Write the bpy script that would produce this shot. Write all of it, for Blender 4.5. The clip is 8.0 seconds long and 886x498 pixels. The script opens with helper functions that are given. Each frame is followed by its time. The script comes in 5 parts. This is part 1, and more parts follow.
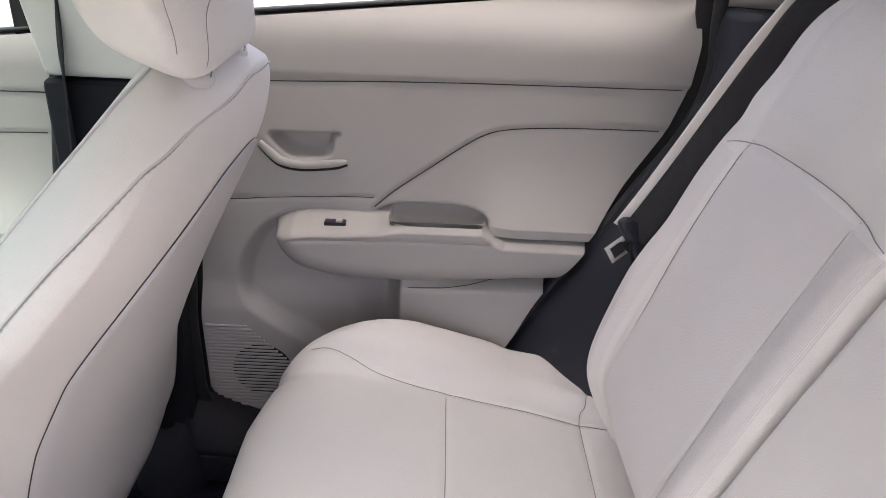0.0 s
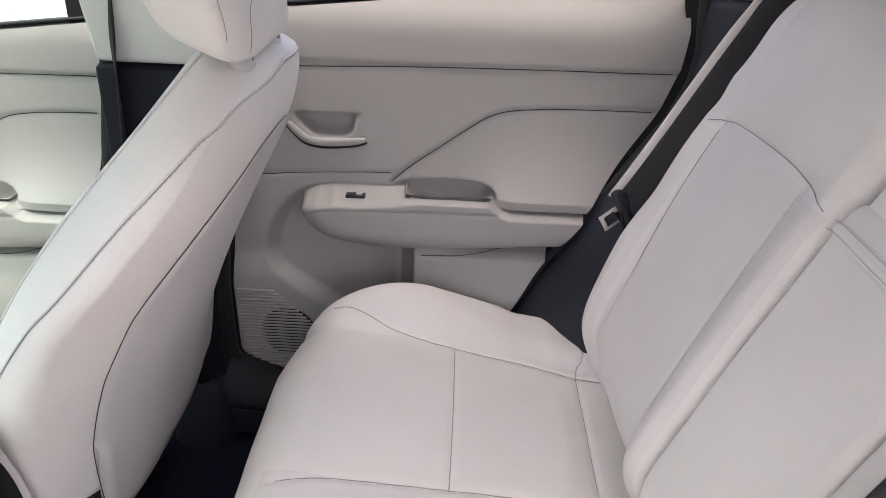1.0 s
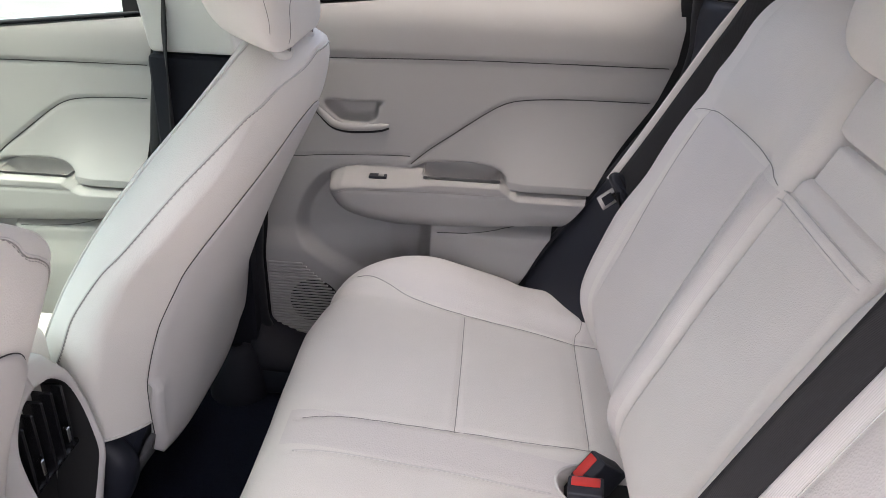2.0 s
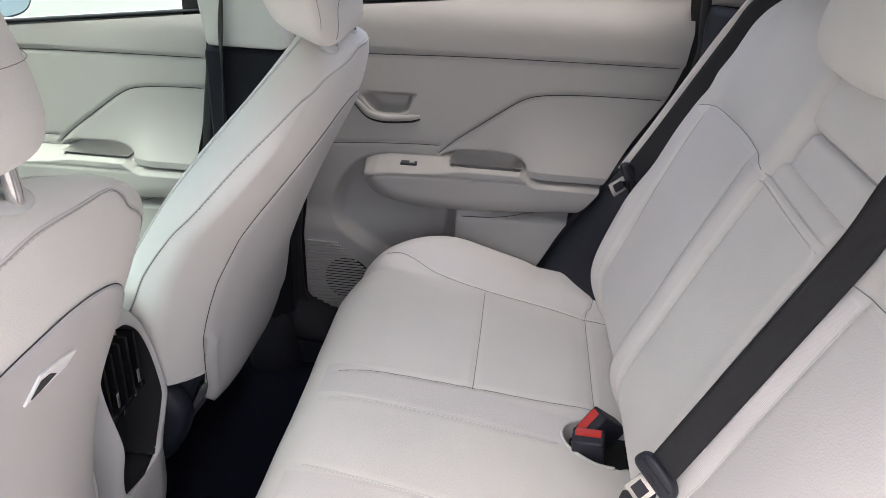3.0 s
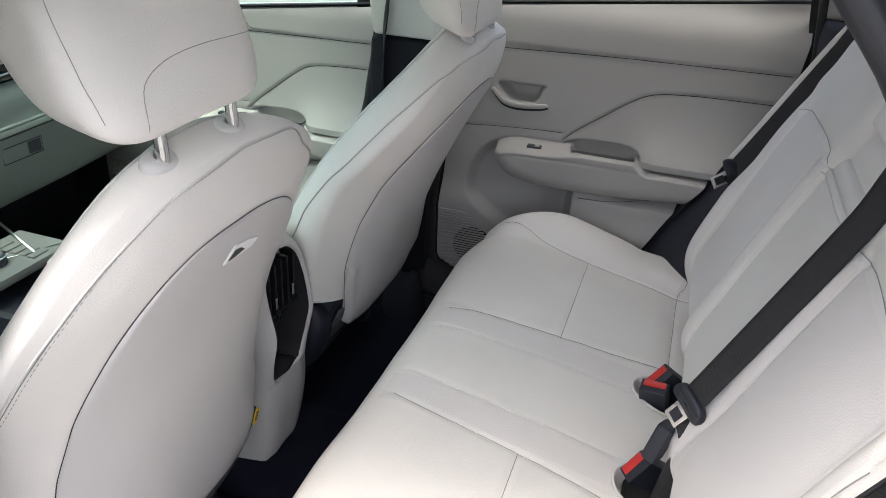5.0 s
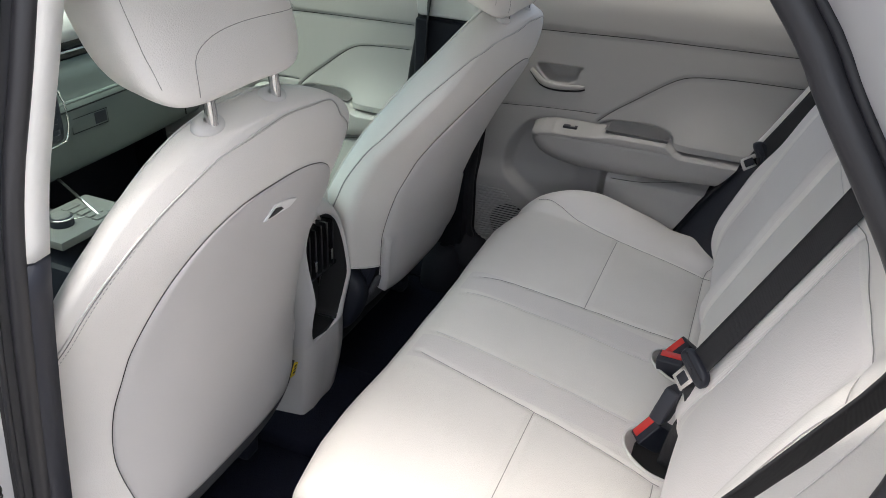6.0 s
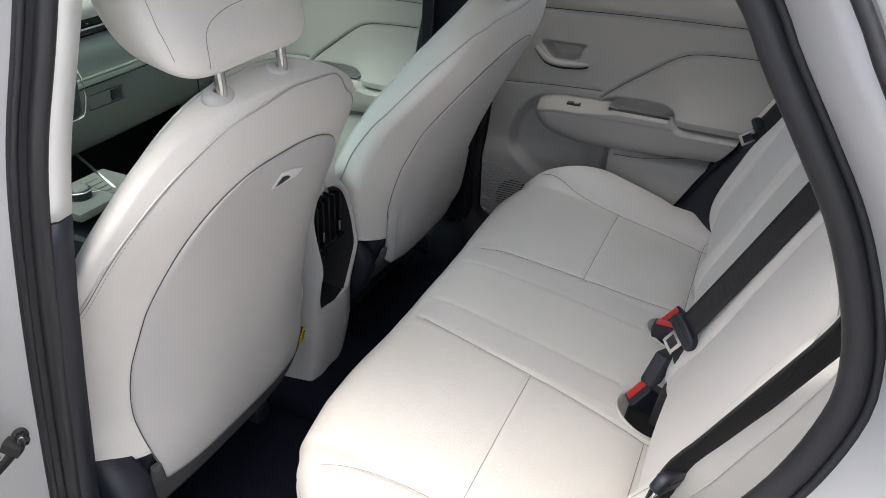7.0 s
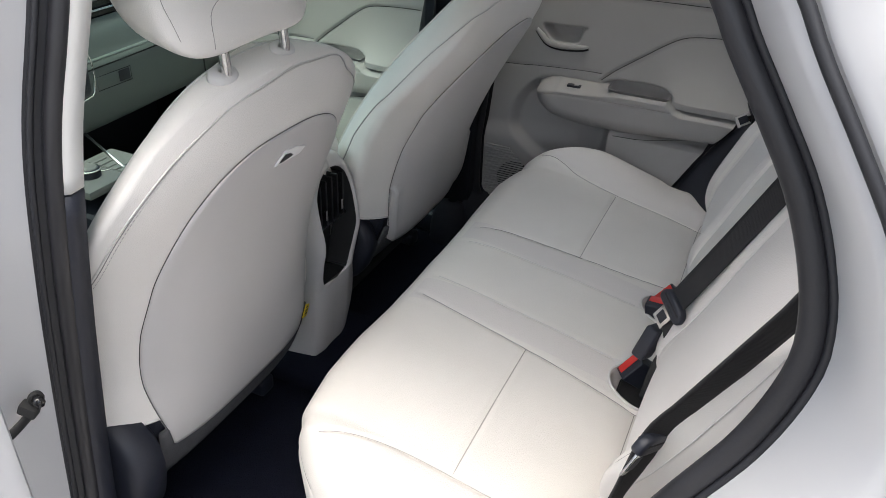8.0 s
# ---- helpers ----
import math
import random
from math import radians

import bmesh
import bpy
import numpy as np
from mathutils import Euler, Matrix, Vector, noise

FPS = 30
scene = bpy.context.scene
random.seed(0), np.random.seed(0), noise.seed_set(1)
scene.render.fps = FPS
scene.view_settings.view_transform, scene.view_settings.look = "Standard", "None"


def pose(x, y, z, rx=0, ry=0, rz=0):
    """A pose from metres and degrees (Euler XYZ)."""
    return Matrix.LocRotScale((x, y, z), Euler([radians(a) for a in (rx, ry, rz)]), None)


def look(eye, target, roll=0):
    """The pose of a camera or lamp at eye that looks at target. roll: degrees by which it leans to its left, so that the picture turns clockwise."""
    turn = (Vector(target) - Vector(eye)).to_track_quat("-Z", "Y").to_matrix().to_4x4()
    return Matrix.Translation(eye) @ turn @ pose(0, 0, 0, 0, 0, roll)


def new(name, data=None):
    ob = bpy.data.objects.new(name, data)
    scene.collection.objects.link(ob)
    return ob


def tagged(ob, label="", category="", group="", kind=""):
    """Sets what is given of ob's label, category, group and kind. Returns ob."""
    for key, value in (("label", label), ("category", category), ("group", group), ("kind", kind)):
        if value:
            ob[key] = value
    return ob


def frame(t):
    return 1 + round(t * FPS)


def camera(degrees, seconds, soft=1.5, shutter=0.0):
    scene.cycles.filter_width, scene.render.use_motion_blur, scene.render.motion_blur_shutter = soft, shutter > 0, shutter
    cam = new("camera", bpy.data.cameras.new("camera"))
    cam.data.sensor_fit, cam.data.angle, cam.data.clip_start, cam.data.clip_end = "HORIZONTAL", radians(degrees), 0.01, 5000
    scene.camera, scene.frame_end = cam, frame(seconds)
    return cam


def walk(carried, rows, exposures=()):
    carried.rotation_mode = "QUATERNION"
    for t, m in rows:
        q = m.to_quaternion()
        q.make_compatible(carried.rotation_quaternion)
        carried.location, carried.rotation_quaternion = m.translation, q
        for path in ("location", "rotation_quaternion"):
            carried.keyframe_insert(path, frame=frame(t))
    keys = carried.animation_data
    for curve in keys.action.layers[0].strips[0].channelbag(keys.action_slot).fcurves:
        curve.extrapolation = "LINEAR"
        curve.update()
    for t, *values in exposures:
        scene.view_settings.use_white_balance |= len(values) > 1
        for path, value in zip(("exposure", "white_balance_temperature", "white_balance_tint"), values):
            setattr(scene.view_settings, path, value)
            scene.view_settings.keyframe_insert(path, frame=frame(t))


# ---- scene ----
cam = camera(61.0, 8.0, soft=0.8)
PATH = [
    (0, (-0.019, -0.404, 1.265), (-0.01, 1.396, 0.392), 2.7),
    (0.5, (-0.022, -0.458, 1.276), (-0.026, 1.335, 0.39), 2.5),
    (1, (-0.008, -0.519, 1.289), (-0.041, 1.265, 0.386), 2.4),
    (1.5, (0.008, -0.581, 1.295), (-0.055, 1.2, 0.387), 2.3),
    (2.8, (0.023, -0.748, 1.335), (-0.124, 1.023, 0.417), 2.9),
    (3, (0.027, -0.774, 1.335), (-0.134, 0.998, 0.422), 2.9),
    (3.5, (0.041, -0.843, 1.343), (-0.192, 0.925, 0.436), 3.1),
    (4, (0.064, -0.891, 1.355), (-0.272, 0.858, 0.446), 3.2),
    (4.5, (0.094, -0.938, 1.364), (-0.347, 0.786, 0.451), 3.3),
    (6, (0.187, -1.038, 1.384), (-0.462, 0.587, 0.416), 3.0),
    (6.5, (0.206, -1.059, 1.388), (-0.46, 0.547, 0.399), 2.8),
    (7, (0.224, -1.077, 1.39), (-0.446, 0.513, 0.38), 2.7),
    (7.5, (0.239, -1.092, 1.395), (-0.434, 0.484, 0.365), 2.7),
    (8, (0.251, -1.105, 1.399), (-0.425, 0.459, 0.352), 2.7),
]
walk(cam, [(t, look(eye, target, roll)) for t, eye, target, roll in PATH],
     exposures=[(0, 2.52, 6600, 14), (1.5, 2.45, 6550, 13), (3.0, 2.28, 6400, 9), (4.5, 2.03, 6250, 5), (6.0, 1.80, 6250, 4), (8.0, 1.60, 6200, 3)])

# ---------- world and light: a bright, lightly overcast day ----------
world = bpy.data.worlds.new("world")
scene.world = world
world.use_nodes = True
wn = world.node_tree.nodes
wn.clear()
sky = wn.new("ShaderNodeTexSky")
sky.sky_type, sky.sun_disc = "NISHITA", False
sky.sun_elevation, sky.sun_rotation = radians(74), radians(176)
sky.air_density, sky.dust_density, sky.ozone_density = 0.5, 7.0, 0.2
bg = wn.new("ShaderNodeBackground")
bg.inputs["Strength"].default_value = 0.15
wout = wn.new("ShaderNodeOutputWorld")
world.node_tree.links.new(sky.outputs[0], bg.inputs[0])
world.node_tree.links.new(bg.outputs[0], wout.inputs[0])
sun = new("sun", bpy.data.lights.new("sun", "SUN"))
sun.data.energy, sun.data.angle, sun.data.color = 0.5, radians(140), (1.0, 0.97, 0.95)
sun.matrix_world = look((0.12, -1.65, 5.77), (0, 0, 0))


# ---------- materials ----------
def material(name, colour, rough=0.5, metal=0.0, grain=900.0, bump=0.15, depth=0.0004, spots=0.06, spot_scale=7.0, coat=0.0, sheen=0.0, kind="noise", spec=0.5):
    """A Principled surface with mottling at a large scale, and relief at a fine one."""
    m = bpy.data.materials.new(name)
    m.use_nodes = True
    nodes, links = m.node_tree.nodes, m.node_tree.links
    p = nodes["Principled BSDF"]
    p.inputs["Metallic"].default_value = metal
    p.inputs["Coat Weight"].default_value = coat
    p.inputs["Sheen Weight"].default_value = sheen
    p.inputs["Specular IOR Level"].default_value = spec
    tc = nodes.new("ShaderNodeTexCoord")
    big = nodes.new("ShaderNodeTexNoise")
    big.inputs["Scale"].default_value, big.inputs["Detail"].default_value = spot_scale, 5.0
    links.new(tc.outputs["Object"], big.inputs["Vector"])
    mix = nodes.new("ShaderNodeMix")
    mix.data_type = "RGBA"
    mix.inputs[6].default_value = (*[c * (1 - spots) for c in colour], 1)
    mix.inputs[7].default_value = (*[min(1, c * (1 + spots)) for c in colour], 1)
    links.new(big.outputs["Fac"], mix.inputs[0])
    links.new(mix.outputs[2], p.inputs["Base Color"])
    rr = nodes.new("ShaderNodeMapRange")
    rr.inputs[3].default_value, rr.inputs[4].default_value = max(0.02, rough - 0.07), min(1, rough + 0.07)
    links.new(big.outputs["Fac"], rr.inputs[0])
    links.new(rr.outputs[0], p.inputs["Roughness"])
    if kind == "weave":
        fine = nodes.new("ShaderNodeTexWave")
        fine.inputs["Scale"].default_value, fine.inputs["Distortion"].default_value = grain, 0.4
        fine.bands_direction = "DIAGONAL"
        height = fine.outputs["Fac"]
    elif kind == "rib":
        fine = nodes.new("ShaderNodeTexWave")
        fine.inputs["Scale"].default_value, fine.inputs["Distortion"].default_value = 190.0, 0.25
        fine.bands_direction = "Y"
        height = fine.outputs["Fac"]
    elif kind == "voronoi":
        fine = nodes.new("ShaderNodeTexVoronoi")
        fine.inputs["Scale"].default_value = grain
        height = fine.outputs["Distance"]
    else:
        fine = nodes.new("ShaderNodeTexNoise")
        fine.inputs["Scale"].default_value, fine.inputs["Detail"].default_value = grain, 3.0
        height = fine.outputs["Fac"]
    links.new(tc.outputs["Object"], fine.inputs["Vector"])
    b = nodes.new("ShaderNodeBump")
    b.inputs["Strength"].default_value, b.inputs["Distance"].default_value = bump, depth
    links.new(height, b.inputs["Height"])
    links.new(b.outputs[0], p.inputs["Normal"])
    return m


def glass_material(name, tint, gloss=0.08):
    m = bpy.data.materials.new(name)
    m.use_nodes = True
    nodes, links = m.node_tree.nodes, m.node_tree.links
    nodes.remove(nodes["Principled BSDF"])
    clear, shine = nodes.new("ShaderNodeBsdfTransparent"), nodes.new("ShaderNodeBsdfGlossy")
    clear.inputs[0].default_value = (*tint, 1)
    shine.inputs["Roughness"].default_value = 0.02
    mix, fres = nodes.new("ShaderNodeMixShader"), nodes.new("ShaderNodeFresnel")
    fres.inputs[0].default_value = 1.45
    links.new(fres.outputs[0], mix.inputs[0])
    links.new(clear.outputs[0], mix.inputs[1])
    links.new(shine.outputs[0], mix.inputs[2])
    links.new(mix.outputs[0], nodes["Material Output"].inputs[0])
    return m


LEATHER = material("light_leatherette", (0.746, 0.716, 0.680), 0.57, grain=620, bump=0.48, depth=0.0005, spots=0.10, spot_scale=5.0, kind="voronoi")
RIB = material("ribbed_cloth", (0.71, 0.67, 0.65), 0.75, grain=1.0, bump=0.28, depth=0.0010, spots=0.05, kind="rib", sheen=0.1)
PERF = material("perforated_cloth", (0.71, 0.675, 0.655), 0.7, grain=420, bump=0.5, depth=0.0006, spots=0.05, kind="voronoi", sheen=0.1)
SHELL = material("grey_seat_shell", (0.53, 0.512, 0.505), 0.55, grain=1200, bump=0.3, depth=0.0003, spots=0.05)
TRIM = material("warm_grey_trim", (0.37, 0.36, 0.35), 0.56, grain=1100, bump=0.3, depth=0.0003, spots=0.04)
TRIM_PALE = material("pale_pillar_trim", (0.66, 0.65, 0.63), 0.55, grain=1200, bump=0.25, depth=0.0003, spots=0.03)
DASH = material("green_grey_dash", (0.125, 0.142, 0.136), 0.5, grain=900, bump=0.3, depth=0.0004, spots=0.05)
STRIP = material("satin_strip", (0.13, 0.132, 0.13), 0.55, grain=700, spots=0.04)
SEAM = material("seam_thread", (0.30, 0.29, 0.275), 0.8, grain=2500, bump=0.4)
SEAM_DARK = material("dark_panel_joint", (0.035, 0.034, 0.034), 0.8, grain=2000, bump=0.2)
PIPE = material("pale_piping", (0.62, 0.60, 0.58), 0.55, grain=1500, bump=0.3)
BLACK = material("black_plastic", (0.013, 0.015, 0.024), 0.5, grain=1300, bump=0.35, depth=0.0003, spots=0.15)
DULL = material("dull_black_plastic", (0.010, 0.0105, 0.016), 0.7, grain=1300, bump=0.35, depth=0.0003, spots=0.15, spec=0.25)
GLOSS = material("gloss_black_plastic", (0.012, 0.012, 0.014), 0.16, grain=300, bump=0.02, spots=0.1)
# near-black for black parts, and for shade put into gaps as colour
GAP = material("gap_shade_black", (0.012, 0.012, 0.013), 0.8, grain=900)
SEAL_GREY = material("grey_seal_rubber", (0.016, 0.016, 0.019), 0.42, grain=500, bump=0.25, depth=0.0005, spots=0.3, spot_scale=14)
RUBBER = material("door_seal_rubber", (0.012, 0.0125, 0.016), 0.5, grain=700, bump=0.3, depth=0.0005, spots=0.25, spot_scale=18)
CARPET = material("black_carpet", (0.007, 0.008, 0.016), 0.95, grain=420, bump=1.0, depth=0.004, spots=0.35, spot_scale=30, spec=0.1)
FELT = material("charcoal_felt", (0.085, 0.085, 0.092), 0.95, grain=600, bump=1.0, depth=0.002, spots=0.3, spot_scale=60)
WEB = material("charcoal_webbing", (0.016, 0.0155, 0.0175), 0.75, grain=420, bump=0.45, depth=0.0005, spots=0.1, kind="weave")
CHROME = material("satin_chrome", (0.72, 0.71, 0.70), 0.2, metal=1.0, grain=500, bump=0.03, spots=0.05)
RED = material("red_button", (0.55, 0.03, 0.025), 0.35, grain=500, bump=0.05)
YELLOW = material("yellow_label", (0.75, 0.55, 0.03), 0.5, grain=500, bump=0.05)
WHITE_TAG = material("white_woven_tag", (0.82, 0.81, 0.80), 0.7, grain=600, bump=0.3)
PAINT = material("white_car_paint", (0.50, 0.50, 0.51), 0.36, grain=60, bump=0.0, spots=0.01, coat=0.25)
LINER = material("headliner_cloth", (0.76, 0.75, 0.73), 0.9, grain=500, bump=0.4, depth=0.0006, spots=0.03)
GROUND = material("pale_concrete", (0.20, 0.194, 0.184), 0.9, grain=40, bump=0.6, depth=0.01, spots=0.22, spot_scale=1.3)
MIRROR = material("bluish_mirror_glass", (0.45, 0.55, 0.68), 0.05, metal=1.0, grain=20, bump=0.0, spots=0.02)
GLASS_FRONT = glass_material("green_tinted_glass", (0.74, 0.93, 0.84))
GLASS_REAR = glass_material("side_glass", (0.76, 0.79, 0.77))


# ---------- mesh tools ----------
def mesh_object(name, data, parent=None, mat=None, smooth=True, label=""):
    if mat:
        data.materials.append(mat)
    data.shade_smooth()
    if not smooth:
        data.set_sharp_from_angle(angle=radians(32))
    ob = new(name, data)
    if parent:
        ob.parent = parent
        ob.matrix_parent_inverse = parent.matrix_world.inverted()
    return tagged(ob, label) if label else ob


def part(name, bm, mat, parent=None, label="", smooth=True):
    bmesh.ops.recalc_face_normals(bm, faces=bm.faces)
    data = bpy.data.meshes.new(name)
    bm.to_mesh(data)
    bm.free()
    return mesh_object(name, data, parent, mat, smooth, label)


def sheet(name, pts, mat, parent=None, label="", close_u=False, close_v=False, flip=False, thick=0.0, zones=None, skip=None):
    """A grid of points (nu, nv, 3) as one mesh; thick: a wall of that depth."""
    pts = np.asarray(pts, float)
    nu, nv = pts.shape[:2]
    iu = np.arange(nu if close_u else nu - 1)
    iv = np.arange(nv if close_v else nv - 1)
    a, b = np.meshgrid(iu, iv, indexing="ij")
    a2, b2 = (a + 1) % nu, (b + 1) % nv
    quads = np.stack([a * nv + b, a2 * nv + b, a2 * nv + b2, a * nv + b2], -1).reshape(-1, 4)
    if flip:
        quads = quads[:, ::-1]
    if skip is not None:
        # skip: a test on the middle of a face, to leave holes
        mid = pts.reshape(-1, 3)[quads].mean(1)
        quads = quads[~skip(mid[:, 0], mid[:, 1], mid[:, 2])]
    data = bpy.data.meshes.new(name)
    data.from_pydata(pts.reshape(-1, 3).tolist(), [], quads.tolist())
    data.update()
    ob = mesh_object(name, data, parent, mat, True, label)
    if zones:
        # further materials by region of the grid: (material, mask over its points)
        pick = np.zeros(len(quads), int)
        for k, (m, mask) in enumerate(zones):
            data.materials.append(m)
            pick[np.asarray(mask).reshape(-1)[quads].all(1)] = k + 1
        data.polygons.foreach_set("material_index", pick)
    if thick:
        mod = ob.modifiers.new("thickness", "SOLIDIFY")
        mod.thickness, mod.offset = thick, -1.0
    return ob


def smooth_line(points, n, closed=False):
    """Catmull-Rom through the points, evenly resampled to n points."""
    p = np.asarray(points, float)
    k = len(p)
    out = []
    for i in range(k if closed else k - 1):
        if closed:
            a, b, c, d = p[(i - 1) % k], p[i], p[(i + 1) % k], p[(i + 2) % k]
        else:
            a, b, c, d = p[max(i - 1, 0)], p[i], p[i + 1], p[min(i + 2, k - 1)]
        t = np.linspace(0, 1, 24, endpoint=False)[:, None]
        out.append(0.5 * (2 * b + (c - a) * t + (2 * a - 5 * b + 4 * c - d) * t**2 + (3 * b - a - 3 * c + d) * t**3))
    q = np.concatenate(out + [p[:1] if closed else p[-1:]])
    s = np.concatenate([[0], np.cumsum(np.linalg.norm(np.diff(q, axis=0), axis=1))])
    want = np.linspace(0, s[-1], n, endpoint=not closed)
    return np.stack([np.interp(want, s, q[:, j]) for j in range(q.shape[1])], -1)


def tube_points(line, radius, sides=8, closed=False, flat=1.0, up=(0, 0, 1)):
    """Rings round a line; flat squeezes the ring along its second axis."""
    p = np.asarray(line, float)
    tan = (np.roll(p, -1, 0) - np.roll(p, 1, 0)) if closed else np.gradient(p, axis=0)
    tan /= np.linalg.norm(tan, axis=1)[:, None] + 1e-9
    ref = np.tile(np.asarray(up, float), (len(p), 1)) if np.ndim(up) == 1 else np.asarray(up, float)
    a = np.cross(tan, ref)
    bad = np.linalg.norm(a, axis=1) < 1e-3
    a[bad] = np.cross(tan[bad], [0.3, 1, 0.2])
    a /= np.linalg.norm(a, axis=1)[:, None]
    b = np.cross(a, tan)
    r = np.broadcast_to(np.asarray(radius, float), (len(p),))[:, None, None]
    th = np.linspace(0, 2 * np.pi, sides, endpoint=False)
    return p[:, None] + r * (np.cos(th)[None, :, None] * a[:, None] + flat * np.sin(th)[None, :, None] * b[:, None])


def tube(name, line, radius, mat, parent=None, label="", sides=8, closed=False, flat=1.0, up=(0, 0, 1), n=0):
    line = smooth_line(line, n, closed) if n else np.asarray(line, float)
    pts = tube_points(line, radius, sides, closed, flat, up)
    if not closed:
        ends = lambda k, j: np.repeat(line[j][None], sides, 0)
        pts = np.concatenate([ends(0, 0)[None], pts, ends(0, -1)[None]])
    return sheet(name, pts, mat, parent, label, close_u=closed, close_v=True)


def stitches(name, line, r, mat, parent, dash=0.0036, gap=0.0030):
    """A row of short threads along a line, as one mesh."""
    p = np.asarray(line, float)
    s = np.concatenate([[0], np.cumsum(np.linalg.norm(np.diff(p, axis=0), axis=1))])
    at_ = lambda q: np.array([np.interp(q, s, p[:, k]) for k in range(3)])
    verts, faces = [], []
    for q in np.arange(0, s[-1] - dash, dash + gap):
        ring = tube_points([at_(q), at_(q + dash / 2), at_(q + dash)], [r * 0.5, r, r * 0.5], 5, up=(0.3, 1, 0.2))
        b = len(verts)
        verts += ring.reshape(-1, 3).tolist()
        faces += [(b + i * 5 + j, b + i * 5 + (j + 1) % 5, b + i * 5 + 5 + (j + 1) % 5, b + i * 5 + 5 + j) for i in range(2) for j in range(5)]
    data = bpy.data.meshes.new(name)
    data.from_pydata(verts, [], faces)
    data.update()
    return mesh_object(name, data, parent, mat)


def ribbon(name, line, across, width, mat, parent=None, label="", thick=0.0013, n=40):
    """A strap: a line with its cross direction at each given point."""
    both = smooth_line(np.concatenate([np.asarray(line, float), np.asarray(across, float)], 1), n)
    c, w = both[:, :3], both[:, 3:]
    w = w / np.linalg.norm(w, axis=1)[:, None]
    t = np.gradient(c, axis=0)
    t /= np.linalg.norm(t, axis=1)[:, None]
    nrm = np.cross(t, w)
    k = np.linspace(-0.5, 0.5, 7)
    top = [c + w * width * f + nrm * thick for f in k]
    low = [c + w * width * f - nrm * thick for f in k[::-1]]
    return sheet(name, np.stack(top + low, 1), mat, parent, label, close_v=True)


def box(bm, lo, hi, bevel=0.0, seg=3, m=None):
    """A bevelled box added to bm."""
    r = bmesh.ops.create_cube(bm, size=1.0)
    verts = r["verts"]
    for v in verts:
        v.co = Vector([(lo[i] + hi[i]) / 2 + v.co[i] * (hi[i] - lo[i]) for i in range(3)])
    if bevel:
        edges = list({e for v in verts for e in v.link_edges})
        out = bmesh.ops.bevel(bm, geom=edges, offset=bevel, segments=seg, profile=0.6, affect="EDGES")
        verts = list({v for f in out["faces"] for v in f.verts} | {v for v in verts if v.is_valid})
    if m:
        for v in verts:
            v.co = m @ v.co
    return bm


def slab(name, lo, hi, mat, parent=None, label="", bevel=0.004, m=None):
    ob = part(name, box(bmesh.new(), lo, hi, bevel, 3, m), mat, parent, label, smooth=False)
    return ob


def prism(name, outline, depth_dir, mat, parent=None, label="", bevel=0.0, n=0):
    """An outline (3D points in one plane) pushed along depth_dir."""
    pts = smooth_line(outline, n, True) if n else np.asarray(outline, float)
    bm = bmesh.new()
    f = bm.faces.new([bm.verts.new(p) for p in pts])
    ext = bmesh.ops.extrude_face_region(bm, geom=[f])
    moved = [v for v in ext["geom"] if isinstance(v, bmesh.types.BMVert)]
    for v in moved:
        v.co += Vector(depth_dir)
    if bevel:
        rim = [e for e in bm.edges if all(v in moved for v in e.verts) or not any(v in moved for v in e.verts)]
        bmesh.ops.bevel(bm, geom=rim, offset=bevel, segments=3, profile=0.6, affect="EDGES")
    return part(name, bm, mat, parent, label, smooth=False)


def thing(name, at, label, category, group="", kind=""):
    ob = new(name)
    ob.matrix_world = at if isinstance(at, Matrix) else Matrix.Translation(at)
    ob.empty_display_size = 0.05
    return tagged(ob, label, category, group, kind)


def line_distance(px, py, line):
    """Distance from points to a polyline in the plane."""
    line = np.asarray(line, float)
    best = np.full(np.shape(px), 1e9)
    for (ax, ay), (bx, by) in zip(line[:-1], line[1:]):
        dx, dy = bx - ax, by - ay
        t = np.clip(((px - ax) * dx + (py - ay) * dy) / (dx * dx + dy * dy + 1e-12), 0, 1)
        best = np.minimum(best, np.hypot(px - ax - t * dx, py - ay - t * dy))
    return best


def inside(px, py, poly):
    poly = np.asarray(poly, float)
    r = np.zeros(np.shape(px), bool)
    for (ax, ay), (bx, by) in zip(poly, np.roll(poly, -1, 0)):
        cross = (ay > py) != (by > py)
        r ^= cross & (px < (bx - ax) * (py - ay) / (by - ay + 1e-12) + ax)
    return r


def sample(G, i, j):
    """A grid's point at fractional indices."""
    i, j = np.clip(i, 0, G.shape[0] - 1.001), np.clip(j, 0, G.shape[1] - 1.001)
    a, b = int(i), int(j)
    f, g = i - a, j - b
    return (1 - f) * ((1 - g) * G[a, b] + g * G[a, b + 1]) + f * ((1 - g) * G[a + 1, b] + g * G[a + 1, b + 1])


def signed(px, py, poly):
    """Distance to a closed outline, positive within."""
    poly = np.asarray(poly, float)
    d = line_distance(px, py, np.concatenate([poly, poly[:1]]))
    return np.where(inside(px, py, poly), d, -d)


def step(x, a, b):
    t = np.clip((x - a) / (b - a), 0, 1)
    return t * t * (3 - 2 * t)


def round_step(d, r):
    """0 outside, 1 from r within, with a rounded shoulder."""
    t = np.clip(1 - d / r, 0, 1)
    return np.where(d > 0, np.sqrt(np.clip(1 - t * t, 0, 1)), 0.0)


# ---------- ground and car shell ----------
def ground_sheet():
    bm = bmesh.new()
    bmesh.ops.create_grid(bm, x_segments=40, y_segments=40, size=400)
    tagged(part("ground", bm, GROUND, smooth=False), "pale mottled concrete ground round the car", "ground", kind="structure")


ground_sheet()

